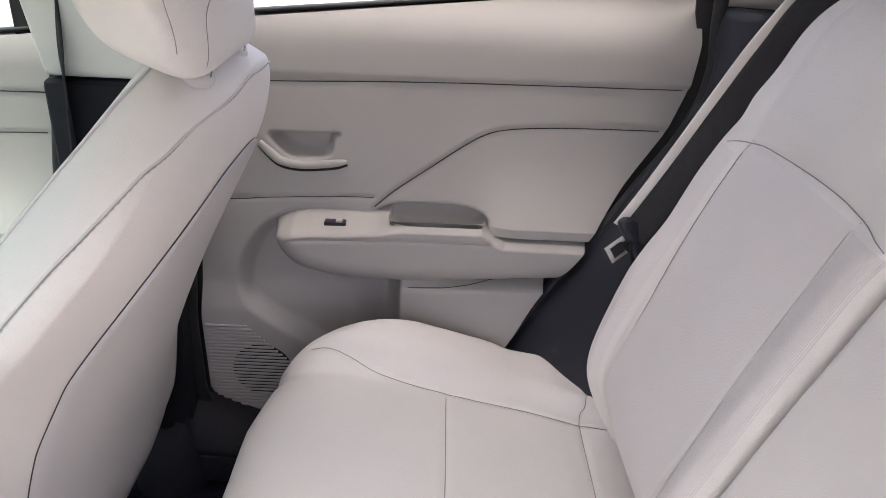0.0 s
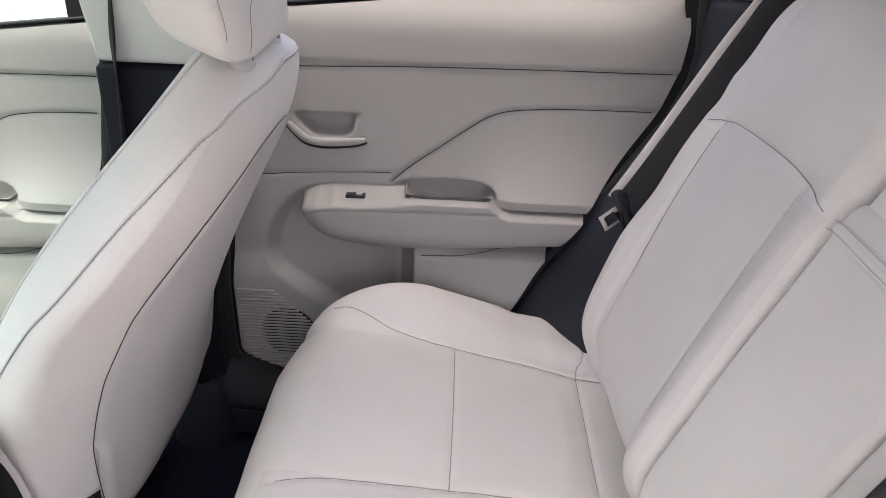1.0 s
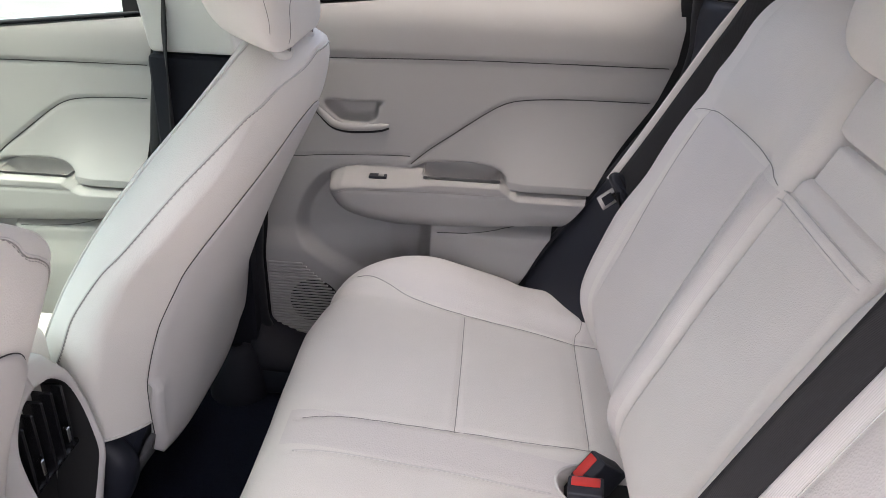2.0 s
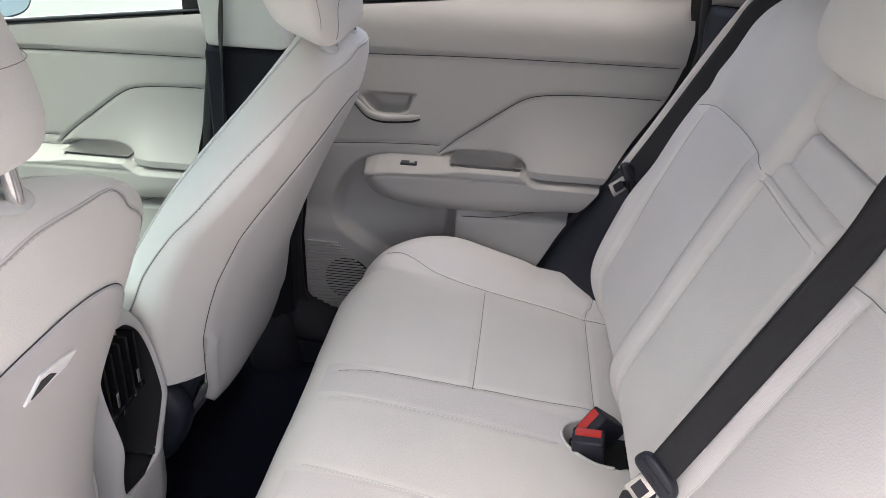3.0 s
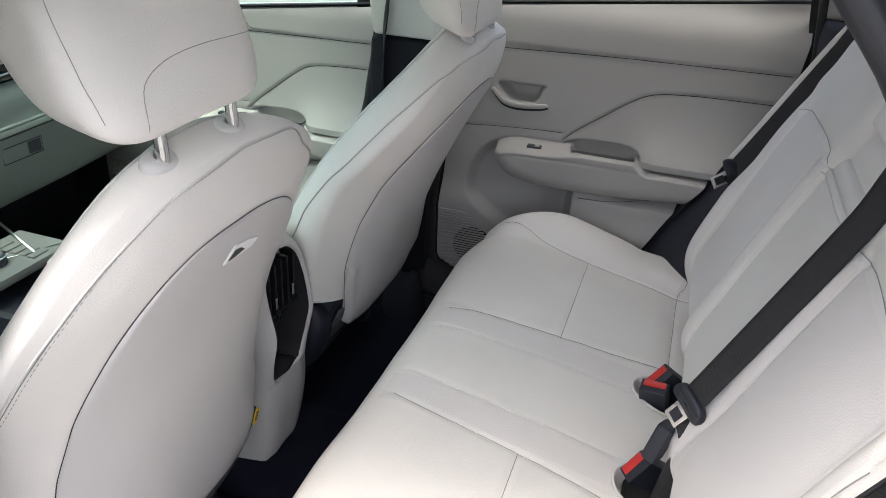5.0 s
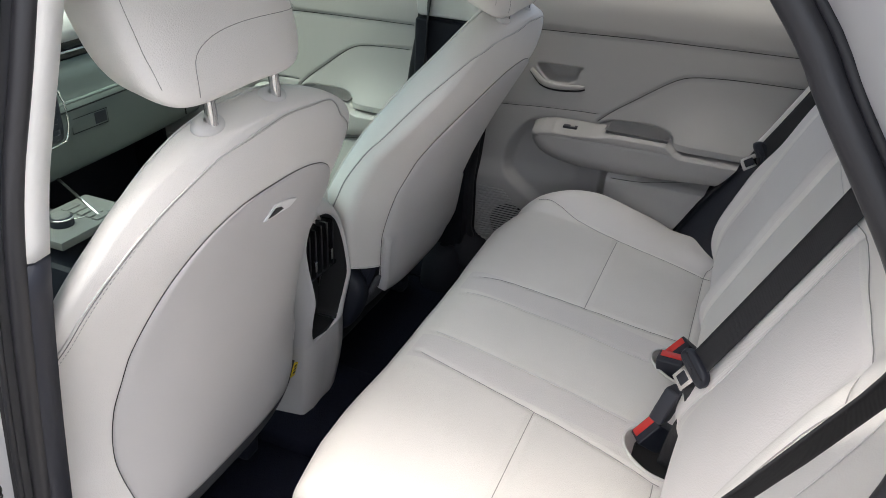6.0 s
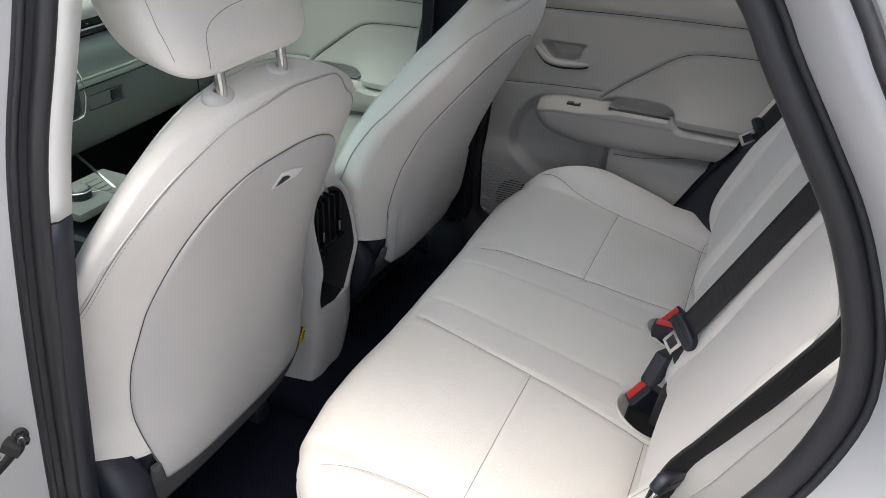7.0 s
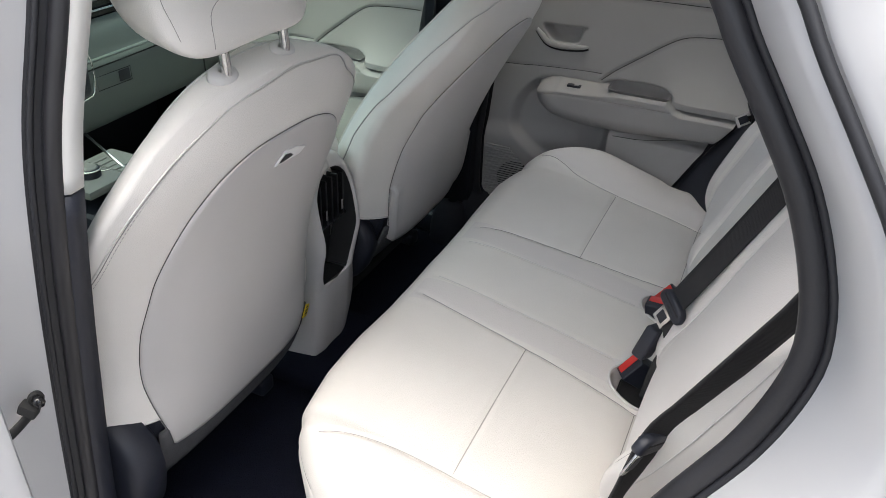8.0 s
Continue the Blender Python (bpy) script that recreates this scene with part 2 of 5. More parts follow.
FLOOR = 0.30
floor = tagged(slab("floor", (-1.75, -0.70, FLOOR - 0.05), (0.95, 0.70, FLOOR), CARPET, bevel=0.01), "black carpeted car floor", "floor", kind="structure")

# roof skin with headliner
u = np.linspace(-1, 1, 25)
lx = np.linspace(-0.78, 0.98, 25)
roof = [[(x, 0.54 * k, 1.50 - 0.05 * k * k - 0.06 * ((x - 0.05) / 0.9) ** 2) for k in u] for x in lx]
tagged(sheet("ceiling", roof, LINER, thick=0.012), "pale woven headliner under the car roof", "ceiling", kind="structure")
roof_out = [[(x, 0.58 * k, 1.54 - 0.06 * k * k - 0.06 * ((x - 0.05) / 0.9) ** 2) for k in u] for x in lx]
tagged(sheet("roof", roof_out, PAINT, thick=0.01), "white painted car roof", "roof", kind="structure")

# windscreen and tailgate
scr = [[(-1.55 + 0.80 * t, (0.68 - 0.10 * t) * k, 1.00 + 0.43 * t - 0.03 * k * k) for k in u] for t in np.linspace(0, 1, 9)]
tagged(sheet("window_front", scr, GLASS_FRONT), "green tinted windscreen", "windscreen", kind="structure")
tail = [[(1.22 - 0.24 * t, (0.62 - 0.04 * t) * k, 1.05 + 0.37 * t) for k in u] for t in np.linspace(0, 1, 9)]
tagged(sheet("window_rear", tail, GLASS_REAR), "clear tailgate window", "window", kind="structure")
tagged(slab("tailgate", (1.18, -0.75, 0.35), (1.26, 0.75, 1.05), PAINT, bevel=0.02), "white tailgate behind the rear seat", "tailgate", kind="structure")
tagged(slab("firewall", (-1.72, -0.72, 0.25), (-1.60, 0.72, 1.0), BLACK, bevel=0.01), "black bulkhead under the dashboard", "bulkhead", kind="structure")

for name, y in (("wall_kick_right", 0.72), ("wall_kick_left", -0.72)):
    tagged(slab(name, (-1.76, y - 0.025, 0.25), (-1.40, y + 0.025, 1.00), BLACK, bevel=0.01), "black trim beside the footwell", "wall", kind="structure")

# side windows on the closed side: front and rear panes
WIN = lambda x0, x1, z0a, z0b, z1: [[(x0 + (x1 - x0) * a, 0.745 - 0.13 * b, (z0a + (z0b - z0a) * a) * (1 - b) + z1 * b) for b in np.linspace(0, 1, 7)] for a in np.linspace(0, 1, 9)]
tagged(sheet("window_1", WIN(-1.20, -0.60, 0.98, 1.045, 1.42), GLASS_FRONT), "clear front passenger door window", "window", kind="structure")
tagged(sheet("window_2", WIN(-0.46, 0.36, 1.06, 1.125, 1.42), GLASS_REAR), "clear rear door window", "window", kind="structure")


# ---------- doors on the closed side ----------
def door_card(name, dx, dz, xf, xr, label, z_low, belt0, belt_slope, nx=250, nz=180):
    """Moulded door card as a relief over (x, z); feature lines are shifted by dx, dz."""
    door = thing(name, (dx - 0.05, 0.72, 0.35), label, "car door")
    zn = np.unique(np.concatenate([np.linspace(z_low, belt0, nz), dz + np.linspace(0.758, 0.8035, 36)]))
    nz = len(zn)
    s = np.linspace(0, 1, nx)
    x0, x1 = xf(zn), xr(zn)
    X = x0[:, None] + (x1 - x0)[:, None] * s[None]
    Zg = zn[:, None] + belt_slope * (X - dx) * step(zn, 0.90 + dz, belt0)[:, None]
    fx, fz = X - dx, Zg - dz
    curve = smooth_line([(-0.125, 0.80), (-0.092, 0.83), (-0.04, 0.869), (0.01, 0.906), (0.045, 0.927), (0.081, 0.936), (0.144, 0.941), (0.228, 0.943), (0.45, 0.945)], 60)
    arm = smooth_line([(-0.284, 0.757), (-0.277, 0.780), (-0.258, 0.799), (-0.232, 0.815), (-0.19, 0.85), (-0.10, 0.90), (0.0, 0.90), (0.45, 0.90),
                       (0.45, 0.72), (0.145, 0.699), (0.03, 0.690), (-0.085, 0.684), (-0.173, 0.687), (-0.24, 0.702), (-0.272, 0.728)], 120, True)
    hollow = smooth_line([(-0.10, 0.83), (-0.224, 0.815), (-0.290, 0.780), (-0.335, 0.728), (-0.354, 0.672), (-0.347, 0.622), (-0.303, 0.582), (-0.252, 0.551), (-0.18, 0.51), (-0.082, 0.48), (-0.082, 0.60), (-0.082, 0.75)], 90, True)
    niche = smooth_line([(-0.288, 0.917), (-0.23, 0.919), (-0.172, 0.920), (-0.183, 0.908), (-0.188, 0.888), (-0.205, 0.876), (-0.25, 0.874), (-0.274, 0.892)], 50, True)
    Y = 0.694 + 0.026 * step(fz, 1.03, 1.135) ** 2 - 0.004 * step(fz, 1.0, 1.012)
    Y -= 0.010 * step(0.66 - fz, 0, 0.06)
    zc = np.interp(fx, curve[:, 0], curve[:, 1])
    t = np.clip((zc - fz) / np.maximum(zc - 0.79, 0.02), 0, 1)
    wing = step(fx, -0.13, -0.05) * (fz < zc) * step(fz, 0.768, 0.776)
    Y -= wing * (0.044 * t**2.6 * (0.22 + 0.78 * step(fx, -0.01, 0.10)) - 0.002 * step(t, 0, 0.06))
    slot = smooth_line([(-0.128, 0.798), (-0.10, 0.770), (0.0, 0.765), (0.050, 0.775), (0.058, 0.793), (0.047, 0.806), (0.015, 0.813), (-0.05, 0.813), (-0.10, 0.808)], 60, True)
    Y += 0.052 * step(signed(fx, fz, slot), 0.0, 0.016) * (0.12 + 0.88 * step(fx, -0.125, -0.085))
    Y -= 0.046 * step(fx, -0.088, -0.079) * step(0.690 - fz, 0, 0.006)
    Y += 0.026 * step(signed(fx, fz, hollow), 0, 0.026) * (fx < -0.079) * (1 - step(fz, 0.76, 0.80))
    Y += 0.022 * step(fx, -0.17, -0.11) * (fx < -0.081) * step(0.70 - fz, 0, 0.02) * step(signed(fx, fz, hollow), 0, 0.03)
    d_arm = signed(fx, fz, arm)
    ztop = np.interp(fx, [-0.29, -0.272, -0.25, -0.22, -0.115, -0.092, 0.045, 0.066, 0.08], [0.766, 0.778, 0.788, 0.793, 0.793, 0.795, 0.795, 0.781, 0.776])
    # the top slopes gently to a crisp lip, the front face bulges below it
    lean_top = np.interp(fx, [-0.30, -0.175, -0.07, 0.045, 0.066], [0.36, 0.32, 0.14, 0.14, 0.20])
    top_run = np.maximum(ztop - fz, 0) / lean_top
    front_run = 0.060 * round_step(d_arm + 0.002, 0.046)
    prot = -0.004 * np.log(np.exp(-np.clip(top_run, 0, 0.2) / 0.004) + np.exp(-front_run / 0.004))
    prot = np.clip(prot, 0, None)
    ease = step(d_arm + 0.002, 0.0, 0.012) * (fz < ztop)
    Y = Y + (np.minimum(Y, 0.694 - prot) - Y) * ease
    Y += 0.036 * step(signed(fx, fz, niche), 0.0, 0.012)
    lip = smooth_line([(-0.262, 0.752), (-0.235, 0.764), (-0.15, 0.768), (-0.05, 0.770), (0.058, 0.770)], 60)
    seam_top = np.array([(-0.6, 0.985), (-0.268, 0.994), (-0.078, 1.001), (0.121, 1.005), (0.45, 1.009)])
    crease = np.array([(-0.6, 0.795), (-0.373, 0.802), (-0.287, 0.809), (-0.18, 0.815), (-0.127, 0.816)])
    under = smooth_line([(-0.085, 0.681), (0.03, 0.685), (0.145, 0.694), (0.45, 0.716)], 30)
    for line, depth, wide in ((curve, 0.004, 0.004), (seam_top, 0.004, 0.004), (crease, 0.003, 0.0035), (lip, 0.002, 0.004), (under, 0.005, 0.004)):
        Y += depth * np.exp(-((line_distance(fx, fz, line) / wide) ** 2))
    grid = np.stack([X, Y, Zg], -1)
    grab = lambda x, y, z: (x - dx > -0.097) & (x - dx < 0.046) & (y > 0.657) & (y < 0.738) & (np.abs(z - dz - 0.793) < 0.011)
    card = sheet("door_card", grid, TRIM, door, skip=grab)
    pocket = []
    for xk in np.linspace(-0.100, 0.050, 30):
        e = 1 - abs((xk + 0.025) / 0.075) ** 4
        pocket.append([(xk + dx, yk, 0.796 + dz - dk * e) for yk, dk in ((0.652, 0.0), (0.659, 0.004), (0.664, 0.026), (0.678, 0.036), (0.712, 0.036), (0.738, 0.026), (0.748, -0.006))])
    sheet("grab_pocket", pocket, TRIM, door, "deep grab pocket in the arm rest")

    def on(x, z):
        """The card's face at a point of the plan."""
        zr = z + dz
        for _ in range(4):
            zr = z + dz - belt_slope * x * step(zr, 0.90 + dz, belt0)
        i = np.interp(zr, zn, np.arange(nz))
        xa, xb = np.interp(zr, zn, x0), np.interp(zr, zn, x1)
        return float(sample(grid, i, (x + dx - xa) / (xb - xa) * (nx - 1))[1])

    def seam(line, r, name="seam", mat=SEAM_DARK):
        pts = [(x + dx, on(x, z) - 0.0002, z + dz) for x, z in line if x + dx < np.interp(z + dz, zn, x1) - 0.006 and x + dx > np.interp(z + dz, zn, x0) + 0.004]
        if len(pts) > 2:
            tube(name, pts, r, mat, door, sides=6)

    seam(curve, 0.0009)
    seam(smooth_line(seam_top, 60), 0.0009)
    seam(smooth_line(crease, 40), 0.0007)
    seam(lip, 0.0005, mat=SEAM)
    seam(under, 0.0008)
    # latch lever in its cup
    lever = smooth_line([(-0.300, 0.902), (-0.285, 0.888), (-0.268, 0.874), (-0.240, 0.869), (-0.200, 0.871), (-0.167, 0.876)], 40)
    L = np.stack([lever[:, 0] + dx, np.full(40, 0.688), lever[:, 1] + dz], -1)
    wide = np.interp(np.linspace(0, 1, 40), [0, 0.15, 0.5, 0.9, 1], [0.005, 0.0070, 0.0072, 0.0062, 0.0035])
    lv = tube("latch_lever", L, wide, TRIM, door, "pale grey door release lever", sides=14, flat=0.75, up=(0, 1, 0))
    # shade below the lever, put in as a wider black tube
    tube("latch_shade_strip", L + (0, 0.0065, -0.0050), wide * 1.25, GAP, lv, sides=10, flat=0.5, up=(0, 1, 0))
    # window switch on the arm rest
    ys = on(-0.18, 0.784)
    sw = part("window_switch", box(bmesh.new(), (-0.200 + dx, ys - 0.008, 0.774 + dz), (-0.166 + dx, ys + 0.009, 0.7865 + dz), 0.002), BLACK, door, "dark window switch", False)
    part("switch_key", box(bmesh.new(), (-0.182 + dx, ys - 0.006, 0.785 + dz), (-0.172 + dx, ys + 0.006, 0.7885 + dz), 0.001), TRIM, sw, "", False)
    # loudspeaker: louvres over a dark disc
    cx, cz, cr = -0.318 + dx, 0.488 + dz, 0.052
    th = np.linspace(0, 2 * np.pi, 40, endpoint=False)
    yd = on(-0.39, 0.49)
    disc = prism("speaker_mesh", [(cx + cr * np.cos(a), yd - 0.0004, cz + cr * np.sin(a)) for a in th], (0, -0.0008, 0), GAP, door, "black speaker mesh")
    for i in range(25):
        z = 0.412 + dz + 0.0068 * i
        xa = np.interp(z, zn, x0) + 0.004
        xb = min(-0.262 + dx + 0.02 * np.sin(i * 0.12), np.interp(z - dz, [0.40, 0.50, 0.58], [-0.24, -0.26, -0.345]) + dx)
        yy = on(-0.39, z - dz)
        part("louvre", box(bmesh.new(), (xa, yy - 0.0034, z - 0.0022), (xb, yy + 0.001, z + 0.0022), 0.0014, 1), TRIM, door, "", False)
    # outer skin and glass channel
    sk = [[(a, 0.80 + 0.06 * np.sin(np.pi * v) - 0.03 * v, 0.32 + (belt0 + belt_slope * (a - dx) - 0.32) * v) for v in np.linspace(0, 1, 12)] for a in np.linspace(x0.min() - 0.03, x1.max() + 0.03, 20)]
    sheet("outer_skin", sk, PAINT, door, "white painted outer door skin", thick=0.01)
    bx = np.linspace(x0[-1], x1[-1], 30)
    bz = belt0 + belt_slope * (bx - dx)
    tube("belt_seal", np.stack([bx, np.full(30, 0.728), bz + 0.003], -1), 0.0045, RUBBER, door, "black window belt seal", sides=8)
    cap = [[(bx[i], 0.722 + 0.095 * k, bz[i] + 0.002 - 0.012 * k) for k in np.linspace(0, 1, 6)] for i in range(30)]
    sheet("belt_cap", cap, RUBBER, door)
    return door


front_edge = lambda z: np.interp(z, [0.37, 0.378, 0.404, 0.447, 0.587, 0.756, 0.9, 1.2], [-0.30, -0.343, -0.392, -0.413, -0.416, -0.402, -0.42, -0.43])
rear_edge = lambda z: np.interp(z, [0.37, 0.577, 0.676, 0.756, 0.856, 0.94, 1.0, 1.05, 1.10, 1.2], [-0.06, 0.091, 0.144, 0.199, 0.258, 0.312, 0.336, 0.342, 0.336, 0.318])
door_card("rear_door", 0.0, 0.0, front_edge, rear_edge, "closed rear door with warm grey moulded card", 0.372, 1.115, 0.10)
front_f = lambda z: np.full(np.shape(z), -1.45)
front_r = lambda z: np.interp(z, [0.35, 0.78, 0.87, 0.95, 1.06], [-0.66, -0.632, -0.620, -0.606, -0.583])
door_card("front_door", -0.833, -0.045, front_f, front_r, "closed front passenger door with pale grey card", 0.36, 1.022, 0.115, nx=260)

# door edge gaskets on the closed side
zz = np.linspace(0.50, 1.30, 40)
rear_gasket = smooth_line([(float(rear_edge(z)) + 0.016, 0.668 - 0.43 * max(0, z - 1.1), z) for z in zz], 60)
tagged(tube("door_gasket", rear_gasket, 0.012, RUBBER, sides=10, up=(0, 1, 0)), "black rubber gasket along the rear door edge", "door seal", kind="structure")
tagged(tube("door_gasket", [(float(front_edge(z)) - 0.012, 0.668, z) for z in np.linspace(0.42, 1.06, 30)], 0.011, RUBBER, sides=10, up=(0, 1, 0)), "black rubber gasket at the front of the rear door", "door seal", kind="structure")
tagged(tube("door_gasket", [(float(front_r(z)) + 0.014, 0.690, z) for z in np.linspace(0.40, 1.30, 30)], 0.013, RUBBER, sides=10, up=(0, 1, 0)), "black rubber gasket along the front door edge", "door seal", kind="structure")

# dark body side behind the door gaps, and the window frame of the rear door
tagged(slab("door_jamb", (-0.50, 0.703, 0.30), (-0.36, 0.712, 1.06), GAP, bevel=0.0), "black door jamb behind the gaskets", "door frame", kind="structure")
tagged(slab("door_jamb", (-0.66, 0.726, 0.30), (-0.56, 0.735, 1.40), GAP, bevel=0.0), "black door jamb behind the gaskets", "door frame", kind="structure")
jr = [[(float(rear_edge(z)) - 0.004 - 0.046 * float(step(z, 1.19, 1.22)) + 0.11 * k, 0.712 - 0.40 * max(0, z - 1.12), z) for k in (0, 0.5, 1)] for z in np.linspace(0.42, 1.42, 70)]
tagged(sheet("door_jamb_rear", jr, GAP, thick=0.01), "black rear door jamb and window frame", "door frame", kind="structure")
tagged(slab("window_frame_corner", (0.235, 0.700, 1.188), (0.335, 0.73, 1.23), BLACK, bevel=0.008), "black corner of the rear window frame", "door frame", kind="structure")

# centre pillar on the closed side: pale above, black below
tagged(slab("pillar_trim_upper", (-0.575, 0.625, 1.003), (-0.42, 0.72, 1.46), TRIM_PALE, bevel=0.012, m=Matrix(((1, 0, 0, 0), (0, 1, -0.30, 0.30), (0, 0, 1, 0), (0, 0, 0, 1)))), "pale upper centre pillar trim", "pillar", kind="structure")
tagged(slab("pillar_trim_lower", (-0.580, 0.622, 0.30), (-0.428, 0.72, 1.0), DULL, bevel=0.012), "black lower centre pillar trim", "pillar", kind="structure")
tagged(slab("sill_trim", (-1.5, 0.60, 0.30), (0.10, 0.74, 0.365), BLACK, bevel=0.015), "black door sill trim", "sill", kind="structure")

foot_rows = []
for k, g in ((0.0, 1.0), (0.3, 0.97), (0.6, 0.88), (0.85, 0.70), (0.97, 0.50), (1.0, 0.2)):
    foot_rows.append([(-0.470 + 0.062 * g * math.cos(q), 0.615 + 0.062 * g * math.sin(q), FLOOR + 0.115 * k) for q in np.linspace(0, 2 * np.pi, 32, endpoint=False)])
tagged(sheet("pillar_foot", foot_rows, DULL, close_v=True), "black moulded cover at the pillar foot", "pillar", kind="structure")
flare = [[(-0.44 + 0.30 * a, 0.60 - 0.02 * a + 0.10 * (1 - math.cos(b)), 0.365 + 0.09 * math.sin(b) * (1 - a) ** 2) for b in np.linspace(0, 1.5, 10)] for a in np.linspace(0, 1, 16)]
tagged(sheet("sill_flare", flare, DULL, thick=0.004), "black moulded flare from pillar to sill", "sill", kind="structure")

# black quarter trim beside the rear seat on the closed side
qa = smooth_line([(float(rear_edge(z)) + 0.020, 0.665, z) for z in np.linspace(0.52, 1.135, 14)], 40)
qb = smooth_line([(0.23, 0.46, 0.50), (0.235, 0.49, 0.60), (0.26, 0.515, 0.70), (0.30, 0.535, 0.80), (0.34, 0.55, 0.90), (0.38, 0.565, 1.0), (0.41, 0.575, 1.07), (0.43, 0.58, 1.135)], 40)
quarter = [[qa[i] * (1 - k) + qb[i] * k + np.array([-0.012, -0.010, 0]) * np.sin(np.pi * k) for k in np.linspace(0, 1, 12)] for i in range(40)]
tagged(sheet("quarter_trim", quarter, BLACK, thick=0.01), "black moulded trim between door and rear seat", "trim", kind="structure")
up_a = smooth_line([(float(rear_edge(z)) + 0.022, 0.664 - 0.43 * max(0, z - 1.1), z) for z in np.linspace(1.139, 1.42, 8)], 20)
up_b = np.array([(0.60, 0.58, z) for z in np.linspace(1.139, 1.42, 20)])
tagged(sheet("quarter_trim_upper", [[up_a[i] * (1 - k) + up_b[i] * k for k in np.linspace(0, 1, 8)] for i in range(20)], TRIM, thick=0.01), "grey upper rear pillar trim", "trim", kind="structure")
# rear side walls of the cabin and the parcel shelf behind the seat
for name, y in (("wall_right", 0.70), ("wall_left", -0.70)):
    tagged(slab(name, (0.46, y - 0.03, 0.30), (1.2, y + 0.03, 1.46), TRIM, bevel=0.01), "grey luggage bay side trim", "wall", kind="structure")
tagged(slab("parcel_shelf", (0.62, -0.66, 0.99), (1.17, 0.66, 1.01), BLACK, bevel=0.006), "black parcel shelf behind the rear seat", "shelf", kind="structure")


# ---------- open door aperture on the near side ----------
AP = smooth_line([(-0.308, 1.40), (-0.327, 1.30), (-0.340, 1.20), (-0.356, 1.11), (-0.371, 1.0), (-0.396, 0.84), (-0.428, 0.62), (-0.447, 0.45), (-0.432, 0.36), (-0.30, 0.325), (-0.10, 0.335),
                  (0.01, 0.42), (0.09, 0.577), (0.144, 0.68), (0.20, 0.79), (0.262, 0.93), (0.299, 1.01), (0.317, 1.075), (0.316, 1.115), (0.304, 1.155), (0.285, 1.195), (0.260, 1.232), (0.231, 1.272), (0.203, 1.312),
                  (0.13, 1.385), (0.02, 1.425), (-0.15, 1.435), (-0.30, 1.43)], 240, True)
lean_of = lambda z: 0.125 * (z - 1.08 + np.sqrt((z - 1.08) ** 2 + 0.012))
tang = np.roll(AP, -1, 0) - np.roll(AP, 1, 0)
tang /= np.linalg.norm(tang, axis=1)[:, None]
outw = np.stack([-tang[:, 1], tang[:, 0]], -1)
if ((AP + 0.01 * outw - AP.mean(0)) ** 2).sum() < ((AP - AP.mean(0)) ** 2).sum():
    outw = -outw


def ring(off, y0, off_rear=None, y_rear=None):
    """A line round the opening; its rear pillar may have an offset of its own."""
    k = step(AP[:, 0], -0.20, 0.0)
    off = np.asarray(off + k * ((off if off_rear is None else off_rear) - off))[:, None]
    y0 = y0 + k * ((y0 if y_rear is None else y_rear) - y0)
    q = AP + off * outw
    lean = lean_of(AP[:, 1])
    return np.stack([q[:, 0], y0 + lean, q[:, 1]], -1)


out3 = np.stack([outw[:, 0], np.zeros(len(AP)), outw[:, 1]], -1)
tagged(sheet("door_seal", tube_points(ring(0.002, -0.664, 0.0, -0.664), 0.0100, 14, True, 0.85, (0, 1, 0)), SEAL_GREY, close_u=True, close_v=True), "black hollow rubber seal round the open door", "door seal", kind="structure")
tagged(sheet("door_seal_web", np.stack([ring(0.004, -0.664, 0.006, -0.662), ring(0.0085, -0.671, 0.0090, -0.665), ring(0.0105, -0.678, 0.0105, -0.668), ring(0.018, -0.686, 0.0150, -0.672)], 1), RUBBER, close_u=True), "black rubber web between seal and lip", "door seal", kind="structure")
tagged(sheet("door_seal_lip", tube_points(ring(0.0120, -0.681, 0.0110, -0.669), 0.0034, 10, True, 1.0, (0, 1, 0)), RUBBER, close_u=True, close_v=True), "thin black outer lip of the door seal", "door seal", kind="structure")
flange = np.stack([ring(0.014, -0.672, 0.0125, -0.669), ring(0.021, -0.70, 0.018, -0.70), ring(0.028, -0.735), ring(0.036, -0.754), ring(0.041, -0.762), ring(0.055, -0.767)], 1)
tagged(sheet("door_frame", flange, PAINT, close_u=True), "white painted steel frame round the open rear door", "door frame", kind="structure")

# inner pillar trims on the near side, pale over black
def pillar_strip(name, mat, z0, z1, label):
    rows = []
    for z in np.linspace(z0, z1, 24):
        x = np.interp(z, [0.36, 0.45, 0.62, 0.84, 1.0, 1.11, 1.20, 1.30, 1.42], [-0.432, -0.447, -0.428, -0.396, -0.371, -0.356, -0.340, -0.327, -0.305])
        lean = float(lean_of(z))
        rows.append([(x - 0.004, -0.668 + lean, z), (x + 0.008, -0.655 + lean, z), (x + 0.006, -0.640 + lean, z), (x - 0.02, -0.628 + lean, z), (x - 0.08, -0.622 + lean, z), (x - 0.16, -0.63 + lean, z), (x - 0.17, -0.70 + lean, z)])
    return tagged(sheet(name, rows, mat, thick=0.004), label, "pillar", kind="structure")


pillar_strip("pillar_trim_near_upper", TRIM_PALE, 1.037, 1.43, "pale upper centre pillar trim by the open door")
pillar_strip("pillar_trim_near_lower", BLACK, 0.36, 1.034, "black lower centre pillar trim by the open door")

